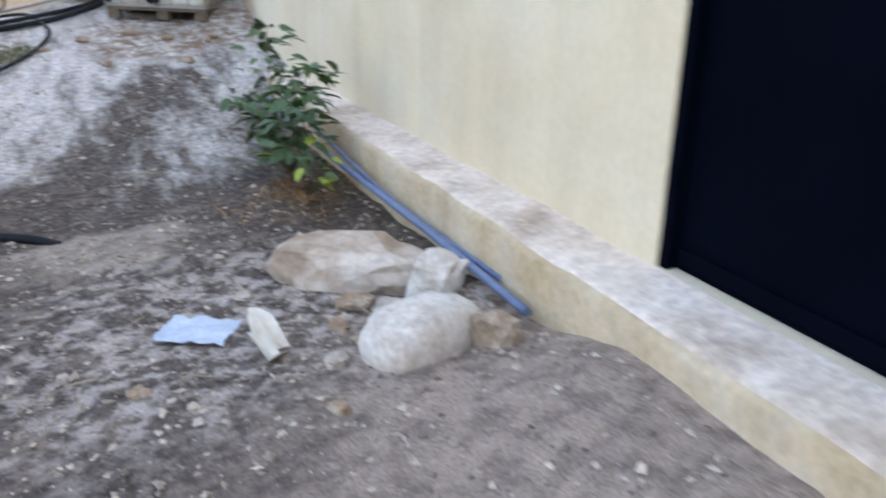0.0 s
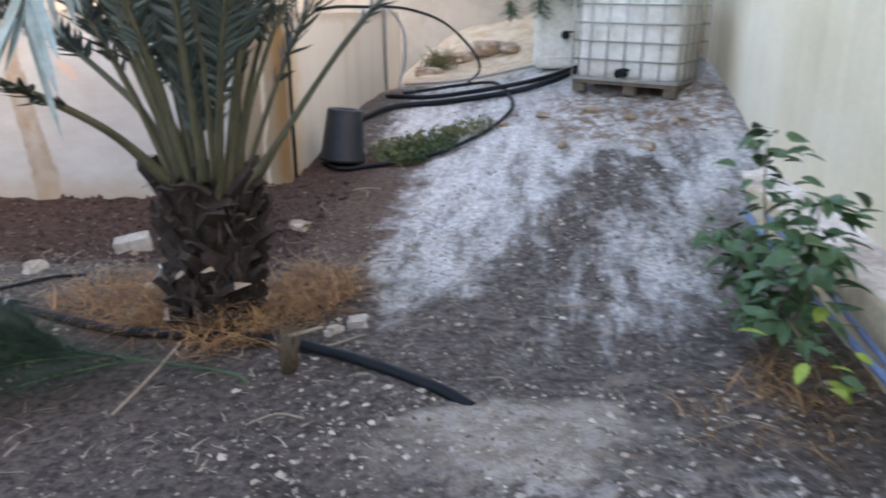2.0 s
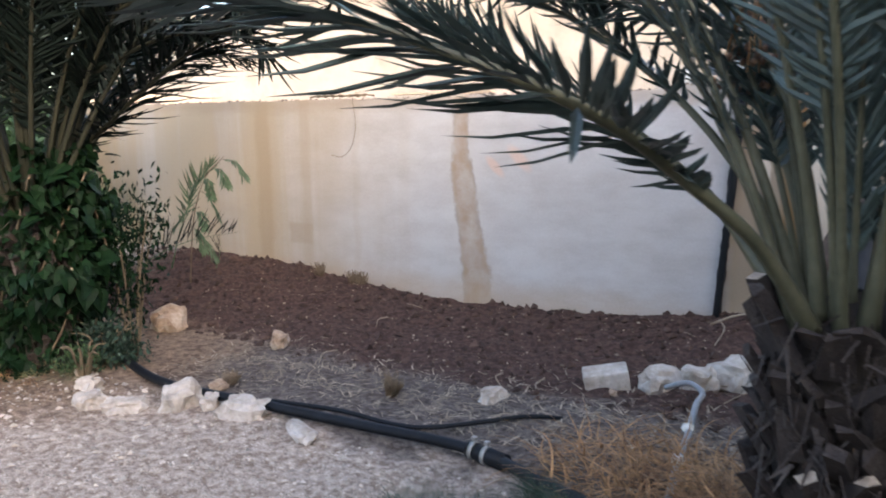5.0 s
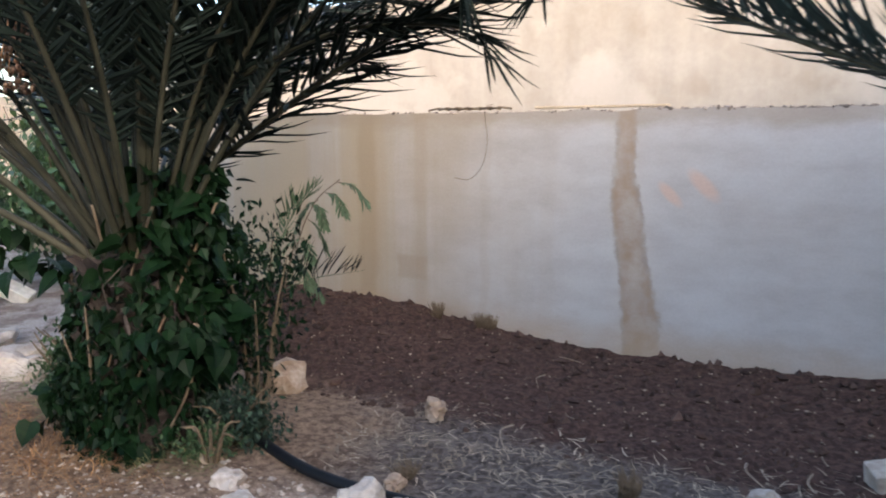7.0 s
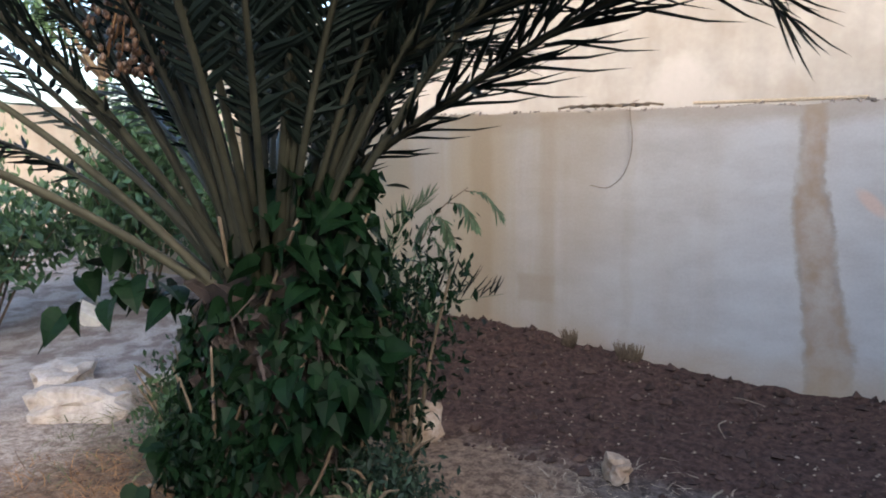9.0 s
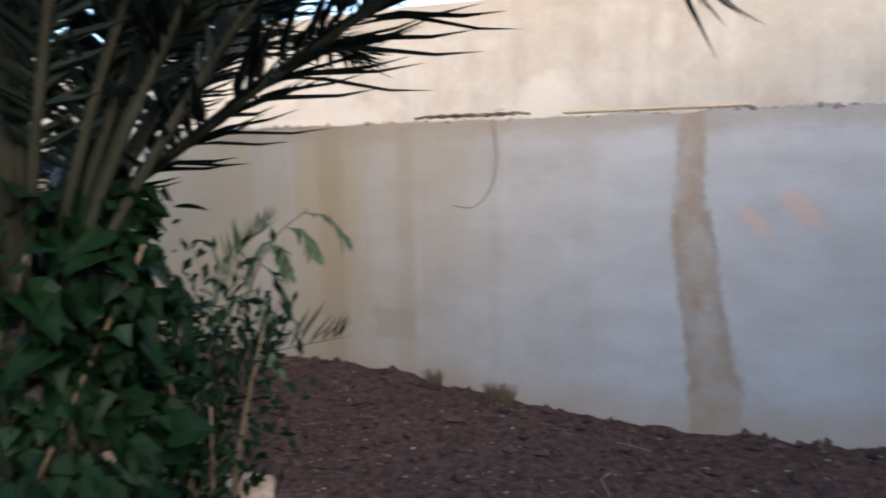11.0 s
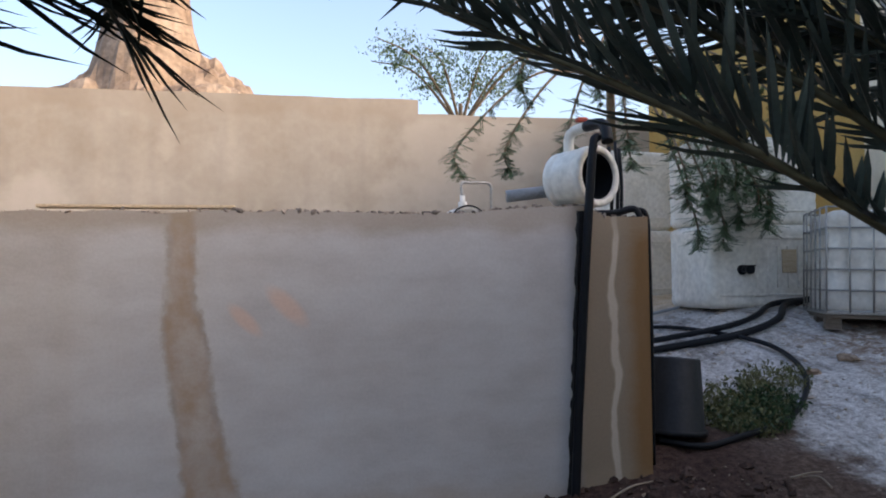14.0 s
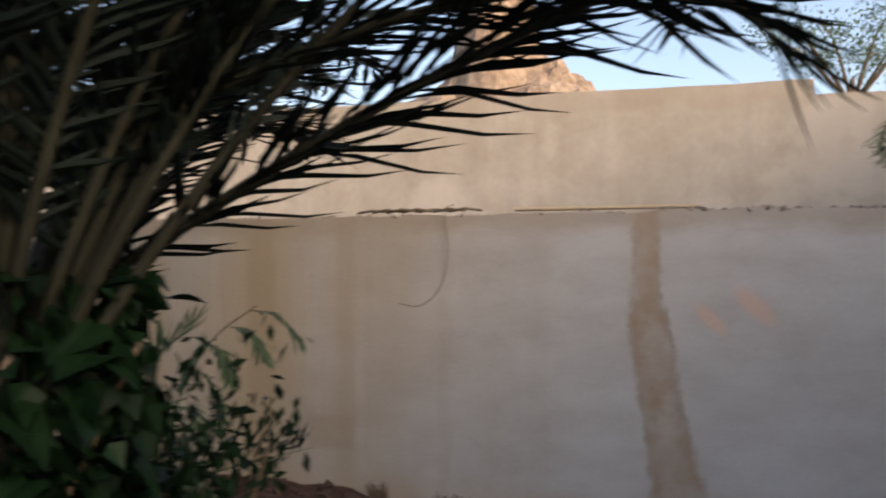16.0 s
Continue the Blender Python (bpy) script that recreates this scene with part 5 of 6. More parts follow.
def feather_branch():
    """A drooping green branch with needle-fine foliage, low over the yard."""
    stem_pts = [Vector((1.05, -3.78, 0.08)), Vector((0.95, -3.78, 0.14)), Vector((0.5, -3.78, 0.18)), Vector((0.1, -3.80, 0.22)), Vector((-0.3, -3.84, 0.23)), Vector((-0.75, -3.92, 0.19)), Vector((-1.1, -4.0, 0.10))]
    O = Vector(on(1.05, -3.7))
    t = thing("fallen_branch", pose(*O), "fallen green branch with needle-fine foliage on the ground", "branch")
    c = smooth_path(stem_pts, 8)
    part("stem", tube(bmesh.new(), [p - O for p in c], lambda q: 0.010 * (1 - 0.75 * q), 6), M_SHRUB, t)
    subs = ([(0.25, -3.8, 0.2), (-0.1, -3.95, 0.2), (-0.6, -4.2, 0.1)], [(0.4, -3.8, 0.18), (0.1, -4.0, 0.16), (-0.3, -4.2, 0.08)], [(0.0, -3.8, 0.22), (-0.3, -3.7, 0.26), (-0.7, -3.65, 0.18)], [(0.05, -3.8, 0.22), (-0.4, -3.9, 0.24), (-0.95, -4.1, 0.14)])
    rs = random.Random(23)
    subs = list(subs)
    for k in range(12):
        b = c[rs.randrange(14, 40)]
        e = b + Vector((rs.uniform(-0.7, -0.25), rs.uniform(-0.4, 0.32), rs.uniform(-0.12, 0.12)))
        e.z = max(e.z, 0.06)
        subs.append([b, b.lerp(e, 0.5) + Vector((0, 0, 0.05)), e])
    curves = [c[10:]]
    for s in subs:
        q = smooth_path(s, 8)
        curves.append(q)
        part("side_stem", tube(bmesh.new(), [p - O for p in q], lambda u: 0.006 * (1 - 0.7 * u), 5), M_SHRUB, t)
    r = random.Random(3)
    bm = bmesh.new()
    for _ in range(17000):
        q = r.choice(curves)
        p = r.choice(q) - O
        d = Vector((r.uniform(-1.6, 0.2), r.uniform(-0.9, 0.9), r.uniform(-0.5, 0.9))).normalized()
        L = r.uniform(0.08, 0.22)
        s = d.cross(Vector((r.uniform(-1, 1), r.uniform(-1, 1), 1))).normalized() * 0.0013
        e = p + d * L - Vector((0, 0, 0.03))
        bm.faces.new((bm.verts.new(p - s), bm.verts.new(p + s), bm.verts.new(e)))
    tagged(part("foliage", bm, M_NEEDLE, t), kind="stuff")


M_NEEDLE = mat("needle_foliage", (0.012, 0.026, 0.015), (0.026, 0.05, 0.03), scale=4, rough=0.6, bump=0.0, island=0.4)
feather_branch()

# ---- by the tank corner ----
def pot():
    t = thing("plant_pot", pose(0.38, 0.50, gz(0.38, 0.50) + 0.05, -3, 5, 0), "black plastic plant pot standing upside down", "plant pot")
    part("body", lathe(bmesh.new(), [(0.225, 0.0), (0.232, 0.012), (0.232, 0.035), (0.222, 0.045), (0.178, 0.50), (0.170, 0.51), (0.10, 0.512), (0.095, 0.503), (0.05, 0.503), (0.045, 0.515), (0.0, 0.515)], 36), M_POT, t)
    part("rim", lathe(bmesh.new(), [(0.218, -0.005), (0.242, -0.005), (0.242, 0.03), (0.225, 0.032)], 36), M_POT, t)


pot()
hose("garden_hose", [on(0.22, 0.36, 0.03), on(0.45, 0.24, 0.03), on(0.72, 0.28, 0.03), on(1.31, 0.52, 0.03), on(1.81, 1.02, 0.035), on(2.04, 1.62, 0.035), on(1.98, 2.15, 0.035), on(1.72, 3.2, 0.03), on(1.2, 3.6, 0.03), on(0.5, 3.2, 0.03)], 0.022, M_PIPE, "black hose looping over the path")
hose("arched_hose", [(-0.15, 1.5, 1.86), (0.1, 1.5, 1.9), (0.34, 1.65, 1.9), (0.7, 2.4, 1.88), (1.05, 3.3, 1.70), (1.35, 4.1, 1.3), (1.42, 4.35, 1.02), on(1.3, 3.9, 0.02)], 0.018, M_PIPE, "black hose arching down from the tank rim")
hose("supply_pipe", [on(0.2, 1.7, 0.04), on(0.52, 2.35, 0.05), on(1.2, 2.4, 0.05), on(2.0, 2.25, 0.05), on(2.5, 2.4, 0.06), on(2.9, 2.85, 0.06), on(3.3, 3.05, 0.05)], 0.036, M_PIPE, "thick black supply pipe across the path", "pipe")
hose("supply_pipe", [on(0.3, 3.1, 0.04), on(1.0, 2.75, 0.05), on(1.9, 2.5, 0.06), on(2.4, 2.65, 0.05), on(2.85, 3.0, 0.05), on(3.4, 3.1, 0.04)], 0.030, M_PIPE, "second black supply pipe across the path", "pipe")
hose("grey_pipe", [on(0.3, 4.4, 0.03), on(1.2, 4.15, 0.04), on(2.3, 3.9, 0.04)], 0.018, M_GREYPIPE, "grey pipe lying on the path", "pipe")
hose("grey_conduit", [(0.04, 4.3, gz(0.04, 4.3) - 0.02), (0.035, 4.3, 1.4), (0.035, 4.3, 2.05)], 0.022, M_GREYPIPE, "upright grey conduit on the tank side", "conduit", 4)
hose("grey_hose", [(-0.1, 4.0, 1.86), (0.12, 4.05, 1.9), (0.32, 4.2, 1.6), (0.34, 4.25, 1.2), (0.28, 4.1, gz(0.28, 4.1) + 0.03), on(0.6, 3.5, 0.03)], 0.02, M_GREYPIPE, "grey hose hanging over the tank side")
hose("corner_hose", [(-0.16, 0.14, 1.87), (-0.04, 0.10, 1.90), (0.025, 0.07, 1.86), (0.03, 0.06, 1.6), (0.03, 0.05, 1.0), (0.03, 0.06, 0.30)], 0.016, M_PIPE, "black hose down the tank corner")
hose("down_pipe", [(-0.325, -0.02, 2.34), (-0.37, -0.05, 2.28), (-0.405, -0.05, 1.9), (-0.435, -0.045, 1.5), (-0.46, -0.04, 1.1), (-0.49, -0.045, 0.7), (-0.515, -0.05, 0.3), (-0.53, -0.06, 0.08)], 0.028, M_PIPE, "black down pipe from the drum to the soil", "pipe")


def tar_run():
    """Uneven tar smeared beside the down pipe."""
    bm = bmesh.new()
    n = 60
    rows = []
    for i in range(n + 1):
        z = 0.10 + 1.78 * i / n
        c = -0.53 + 0.095 * i / n
        w = 0.028 + 0.014 * noise.noise((z * 7, 1, 1)) + 0.012 * noise.noise((z * 19, 2, 1))
        rows.append([bm.verts.new((c - w, -0.002, z)), bm.verts.new((c - w * 0.6, -0.014, z)), bm.verts.new((c + w * 0.7, -0.014, z)), bm.verts.new((c + w, -0.002, z))])
    for a, b_ in zip(rows, rows[1:]):
        for k in range(3):
            bm.faces.new((a[k], a[k + 1], b_[k + 1], b_[k]))
    tagged(part("tar_smear", bm, M_TAR), "black tar smeared down the tank wall", "tar")


tar_run()


def drum():
    t = thing("filter_drum", pose(-0.37, 0.30, 2.115), "white plastic drum lying open-ended on the tank rim", "drum")
    m = Euler((radians(90), 0, radians(26))).to_matrix().to_4x4()
    part("shell", lathe(bmesh.new(), [(0.0, -0.13), (0.14, -0.13), (0.185, -0.10), (0.19, -0.04), (0.182, -0.03), (0.19, -0.02), (0.19, 0.12), (0.198, 0.13), (0.198, 0.21), (0.19, 0.22), (0.155, 0.22), (0.15, 0.20), (0.15, -0.08), (0.0, -0.09)], 32), M_WHITEPL, t, at=m)
    # black inner surface puts the open end's shade into colour
    part("dark_inner_shell", lathe(bmesh.new(), [(0.146, 0.205), (0.146, -0.06), (0.0, -0.07)], 28), M_PIPE, t, "dark inside", at=m)
    part("outlet_stub", tube(bmesh.new(), [Vector((-0.16, 0.1, -0.07)), Vector((-0.42, 0.14, -0.10))], 0.04, 14), M_GREYPIPE, t)
    neck = part("neck", tube(bmesh.new(), smooth_path([Vector((-0.03, 0.0, 0.15)), Vector((-0.03, -0.02, 0.28)), Vector((0.02, -0.1, 0.32)), Vector((0.08, -0.22, 0.31))], 5), 0.034, 12), M_WHITEPL, t)
    part("elbow", tube(bmesh.new(), smooth_path([Vector((0.03, -0.16, 0.32)), Vector((0.07, -0.30, 0.31)), Vector((0.08, -0.36, 0.26)), Vector((0.075, -0.39, 0.18))], 5), 0.036, 12), M_PIPE, neck)
    part("tap_handle", boxm((-0.01, -0.12, 0.36), (0.06, -0.07, 0.39), 0.008), M_RUST, neck, "red tap handle")
    part("cradle", boxm((-0.12, -0.12, -0.20), (0.10, 0.10, -0.17), 0.01), M_PALLET, t)


drum()


def small_filter():
    t = thing("small_drum", pose(-1.02, 0.75, 1.84), "small white drum lying in the tank gravel", "drum")
    m = Euler((radians(90), 0, radians(8))).to_matrix().to_4x4()
    part("shell", lathe(bmesh.new(), [(0.0, -0.16), (0.12, -0.16), (0.13, -0.1), (0.13, 0.12), (0.105, 0.12), (0.10, -0.1), (0.0, -0.11)], 28), M_WHITEPL, t, at=m)
    part("black_rim", lathe(bmesh.new(), [(0.128, 0.10), (0.138, 0.10), (0.138, 0.125), (0.128, 0.125), (0.128, 0.10)], 28), M_PIPE, t, at=m)
    part("cap", lathe(bmesh.new(), [(0.03, 0.12), (0.03, 0.17), (0.018, 0.17), (0.018, 0.215), (0.0, 0.215)], 14), M_WHITEPL, t)
    part("tap_pipe", tube(bmesh.new(), smooth_path([Vector((0.0, 0.0, 0.2)), Vector((0.0, 0.02, 0.30)), Vector((0.08, 0.05, 0.31)), Vector((0.22, 0.1, 0.31)), Vector((0.23, 0.1, 0.2)), Vector((0.23, 0.1, -0.12))], 6), 0.010, 8), M_GALV, t)


small_filter()
for k, (x, y, h) in enumerate(((-0.115, 0.30, 0.50), (-0.06, 0.33, 0.54), (-0.02, 0.36, 0.50))):
    hose("riser_pipe", [(x, y, TOP - 0.02), (x + 0.01, y, TOP + h * 0.5), (x, y + 0.01, TOP + h)], 0.012, M_PIPE, "thin black riser pipe on the tank rim", "pipe", 3)
hose("rim_pipe", [(-0.30, 0.10, 1.875), (-0.18, 0.085, 1.88), (-0.07, 0.07, 1.905), (-0.035, 0.055, 1.875), (-0.03, 0.05, 1.845)], 0.022, M_PIPE, "black elbow pipe on the tank rim", "pipe")
tagged(part("plank", boxm((-3.55, 0.03, 1.885), (-2.5, 0.12, 1.903), 0.004), M_PLANK), "pale wooden plank on the tank rim", "plank")
for k in range(7):
    r = random.Random(70 + k)
    x = -4.55 + 0.1 * k
    tagged(part("dry_stick", tube(bmesh.new(), [Vector((x, 0.03, 1.884)), Vector((x + 0.09, 0.04 + r.uniform(-0.03, 0.03), 1.903)), Vector((x + 0.2, 0.03, 1.888))], 0.009, 5), M_TWIG), "dry dark stick on the tank rim", "stick", group="sticks on the tank rim")
hose("dangling_vine", [(-3.93, 0.05, 1.93), (-3.97, -0.02, 1.88), (-3.95, -0.012, 1.62), (-4.0, -0.012, 1.42), (-4.12, -0.012, 1.31), (-4.26, -0.012, 1.32)], 0.0025, M_TWIG, "dry vine dangling over the tank wall", "vine")
r_ = random.Random(12)
bm_ = bmesh.new()
for k in range(620):
    x = -r_.random() * 9 if k % 3 else -r_.random() * 2.2
    s = 0.003 + 0.014 * r_.random() ** 2
    m_ = Matrix.Translation((x, abs(r_.gauss(0, 0.05)), rim_height(x) + 0.001)) @ Euler((r_.uniform(0, 3), r_.uniform(0, 3), 0)).to_matrix().to_4x4() @ Matrix.Diagonal((1.6, 1.0, 0.7, 1))
    bmesh.ops.create_icosphere(bm_, subdivisions=1, radius=s, matrix=m_)
tagged(part("rim_grit", bm_, M_GRIT), "loose grit along the tank rim", "gravel", kind="stuff")


# ---- the vine on the second palm ----
def vine():
    O = Vector(on(-4.4, -2.9))
    t = thing("climbing_vine", pose(*O), "dense dark-green heart-leaved vine climbing the palm", "vine")
    r = random.Random(61)
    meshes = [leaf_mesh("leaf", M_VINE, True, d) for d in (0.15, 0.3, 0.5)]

    def place():
        while True:
            u = r.random()
            z = 0.05 + 1.5 * u
            a = r.uniform(0, 6.28)
            lump = noise.noise((1.4 * math.cos(a), 1.4 * math.sin(a), z * 2.2))
            rad = (0.34 - 0.09 * z) * (1 + 0.9 * lump)
            if r.random() < 0.35 and lump < -0.05:
                continue
            q = rad * (0.55 + 0.5 * r.random())
            x, y = -0.09 + 0.17 * z + 0.12 * noise.noise((z * 2.5, 3, 3)) + q * math.cos(a), -0.12 + 0.12 * z + q * math.sin(a)
            return Vector((x, y, z)), a
    for k in range(6):
        a = k * 1.05
        c = smooth_path([(0.3 * math.cos(a), 0.3 * math.sin(a), -0.02), (0.28 * math.cos(a + 0.8), 0.28 * math.sin(a + 0.8), 0.4), (0.25 * math.cos(a + 1.7), 0.25 * math.sin(a + 1.7), 0.9), (0.35 * math.cos(a + 2.4), 0.35 * math.sin(a + 2.4), 1.35)], 6)
        part("stem", tube(bmesh.new(), c, 0.008, 5), M_TWIG, t)
    for k in range(300):
        p, a = place()
        lf = new("leaf", r.choice(meshes))
        lf.parent = t
        s = r.uniform(0.07, 0.17)
        lf.matrix_basis = Matrix.Translation(p + Vector((math.cos(a), math.sin(a), 0)) * 0.06) @ Euler((r.uniform(-1.0, 1.0), r.uniform(-0.3, 1.4), a + r.uniform(-1.3, 1.3))).to_matrix().to_4x4() @ Matrix.Diagonal((s, s, s, 1))
    # a side runner with large leaves reaching out over the yard
    for k in range(26):
        u = k / 25
        p = Vector((-0.22 - 0.78 * u, -0.15 - 0.30 * u, 0.98 + 0.16 * math.sin(u * 3) - 0.06 * u))
        lf = new("leaf", r.choice(meshes))
        lf.parent = t
        s = r.uniform(0.10, 0.17)
        lf.matrix_basis = Matrix.Translation(p + Vector((r.uniform(-0.06, 0.06), r.uniform(-0.1, 0.1), r.uniform(-0.16, 0.12)))) @ Euler((r.uniform(-0.6, 0.6), r.uniform(0.2, 1.2), r.uniform(0, 6.28))).to_matrix().to_4x4() @ Matrix.Diagonal((s, s, s, 1))
    bm = bmesh.new()
    for k in range(1300):
        p, a = place()
        p = Vector((p.x, p.y * 0.9, p.z))
        s = r.uniform(0.05, 0.12)
        m = Matrix.Translation(p) @ Euler((r.uniform(-0.9, 0.9), r.uniform(-0.3, 1.4), a + r.uniform(-1, 1))).to_matrix().to_4x4()
        vs = [bm.verts.new(m @ Vector(c)) for c in ((0, 0, 0), (0.25 * s, 0.45 * s, 0.1 * s), (s, 0, -0.2 * s), (0.25 * s, -0.45 * s, 0.1 * s))]
        bm.faces.new((vs[0], vs[1], vs[2]))
        bm.faces.new((vs[0], vs[2], vs[3]))
    # near-black leaves hug the trunk and stand in for its dark hollow
    for k in range(1100):
        a, z = r.uniform(0, 6.28), r.uniform(0.0, 0.98)
        q = r.uniform(0.29, 0.38)
        s = r.uniform(0.04, 0.09)
        m = Matrix.Translation((-0.1 + q * math.cos(a), -0.05 + q * math.sin(a), z)) @ Euler((r.uniform(-0.9, 0.9), r.uniform(0.2, 1.5), a + r.uniform(-1, 1))).to_matrix().to_4x4()
        vs = [bm.verts.new(m @ Vector(c)) for c in ((0, 0, 0), (0.25 * s, 0.45 * s, 0.1 * s), (s, 0, -0.2 * s), (0.25 * s, -0.45 * s, 0.1 * s))]
        bm.faces.new((vs[0], vs[1], vs[2]))
        bm.faces.new((vs[0], vs[2], vs[3]))
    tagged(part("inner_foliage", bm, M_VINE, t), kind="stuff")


vine()


def leaf_cloud(bm, r, centre, radii, n, size, shell=0.5):
    for _ in range(n):
        d = Vector((r.gauss(0, 1), r.gauss(0, 1), r.gauss(0, 1))).normalized()
        k = shell + (1 - shell) * r.random()
        k *= 1 + 0.35 * noise.noise(d * 2.2 + Vector(centre))
        p = Vector(centre) + Vector((d.x * radii[0], d.y * radii[1], d.z * radii[2])) * k
        s = size * r.uniform(0.6, 1.3)
        m = Matrix.Translation(p) @ Euler((r.uniform(-1.5, 1.5), r.uniform(-1.5, 1.5), r.uniform(0, 6.28))).to_matrix().to_4x4()
        v = [bm.verts.new(m @ Vector(c)) for c in ((-s, 0, 0), (0, s * 0.42, s * 0.1), (s, 0, 0), (0, -s * 0.42, s * 0.1))]
        bm.faces.new(v)


def bush(x, y, radii, n, size, material, label, seed, lift=0.6, category="bush"):
    r = random.Random(seed)
    O = Vector(on(x, y))
    t = thing("bush", pose(*O), label, category)
    for k in range(7):
        a = k * 0.9
        q = Vector((math.cos(a) * radii[0] * 0.6, math.sin(a) * radii[1] * 0.6, radii[2] * (1.0 + 0.5 * r.random())))
        part("stem", tube(bmesh.new(), smooth_path([Vector((0.02 * math.cos(a), 0.02 * math.sin(a), -0.03)), q * 0.5 + Vector((0, 0, 0.08)), q], 4), lambda u: 0.014 * (1 - 0.7 * u), 5), M_TWIG, t)
    bm = bmesh.new()
    for k in range(9):
        a = r.uniform(0, 6.28)
        c = (math.cos(a) * radii[0] * 0.5 * r.random(), math.sin(a) * radii[1] * 0.5 * r.random(), radii[2] * lift * r.uniform(0.5, 1.5))
        leaf_cloud(bm, r, c, [v * r.uniform(0.4, 0.65) for v in radii], n // 9, size, 0.3)
    tagged(part("foliage", bm, material, t), kind="stuff")


bush(-4.05, -2.75, (0.45, 0.38, 0.26), 1500, 0.022, M_NEEDLE, "low dark feathery weed at the vine's foot", 3)
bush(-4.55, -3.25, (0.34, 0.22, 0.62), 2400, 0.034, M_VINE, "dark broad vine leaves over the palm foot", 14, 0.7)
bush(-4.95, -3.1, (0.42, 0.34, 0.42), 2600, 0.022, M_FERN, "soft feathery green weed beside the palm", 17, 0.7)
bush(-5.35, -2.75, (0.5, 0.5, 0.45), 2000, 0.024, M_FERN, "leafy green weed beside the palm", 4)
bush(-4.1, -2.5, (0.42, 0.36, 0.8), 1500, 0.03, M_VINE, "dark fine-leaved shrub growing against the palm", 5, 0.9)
bush(-3.95, -3.0, (0.3, 0.22, 0.16), 900, 0.016, M_FERN, "low feathery weed on the litter", 21)
straw_heap("dry_grass", "dry tan grass at the foot of the vine", "grass", M_STRAW, ((-4.7, -3.3, 0.4), (-5.2, -3.2, 0.45), (-4.95, -3.6, 0.45), (-5.5, -3.6, 0.5), (-4.35, -3.5, 0.4)), 1500, 52, (0.06, 0.22), 0.0024, 0.07)
straw_heap("green_grass", "sparse green grass by the palm", "grass", M_WEED, ((-5.6, -3.0, 0.5), (-4.1, -3.1, 0.25), (-6.0, -2.6, 0.5)), 420, 53, (0.08, 0.22), 0.0028, 0.1)
for k, (x, y, z, rad, n) in enumerate(((-8.8, -2.2, 0, (1.3, 1.2, 0.9), 3200), (-8.4, -0.9, 0, (1.1, 1.0, 1.3), 4200), (-7.6, -0.6, 0, (0.6, 0.5, 0.7), 1800), (-9.8, 0.2, 0, (1.5, 1.4, 1.2), 2800), (-10.2, -4.2, 0, (1.5, 1.5, 1.2), 2600), (-12.5, -1.5, 0, (1.8, 1.8, 1.7), 2600))):
    bush(x, y, rad, n, 0.06, M_SHRUB if k != 3 else M_ACACIA, "leafy green bush at the far end of the yard", 80 + k, 0.8)


def tree(name, x, y, height, crown, material, label, seed, n=5000, size=0.06, branches=9, trunk_r=0.12, lean=(0, 0)):
    r = random.Random(seed)
    O = Vector(on(x, y))
    t = thing(name, pose(*O), label, "tree")
    top = Vector((lean[0], lean[1], height * 0.6))
    part("trunk", tube(bmesh.new(), smooth_path([Vector((0, 0, -0.1)), Vector((lean[0] * 0.2, lean[1] * 0.2, height * 0.3)), top], 6), lambda u: trunk_r * (1 - 0.55 * u), 9), M_TWIG, t)
    bm = bmesh.new()
    for k in range(branches):
        a = 2 * math.pi * k / branches + r.uniform(-0.3, 0.3)
        e = Vector((math.cos(a) * crown[0] * r.uniform(0.6, 1.0), math.sin(a) * crown[1] * r.uniform(0.6, 1.0), crown[2] * r.uniform(0.1, 1.0))) + top
        c = smooth_path([top * 0.85, top.lerp(e, 0.5) + Vector((0, 0, 0.25)), e], 6)
        part("limb", tube(bmesh.new(), c, lambda u: trunk_r * 0.4 * (1 - 0.8 * u), 6), M_TWIG, t)
        for j in range(5):
            p = c[int((0.4 + 0.6 * j / 5) * (len(c) - 1))]
            leaf_cloud(bm, r, p + Vector((r.uniform(-0.3, 0.3), r.uniform(-0.3, 0.3), r.uniform(-0.2, 0.3))), [v * 0.28 * r.uniform(0.6, 1.2) for v in crown], n // (branches * 5), size, 0.1)
    tagged(part("crown", bm, material, t), kind="stuff")
    return t


tree("acacia_tree", 2.0, 15.0, 7.2, (3.2, 2.5, 1.8), M_ACACIA, "thin-leaved acacia beyond the boundary wall", 5, 5200, 0.05)
tree("shade_tree", -13.2, 1.8, 5.0, (2.6, 2.6, 1.8), M_SHRUB, "green tree at the far end of the yard", 6, 5000, 0.07)
tree("shade_tree", -12.6, -5.0, 5.2, (2.6, 2.6, 1.8), M_SHRUB, "green tree at the far end of the yard", 7, 5000, 0.07)


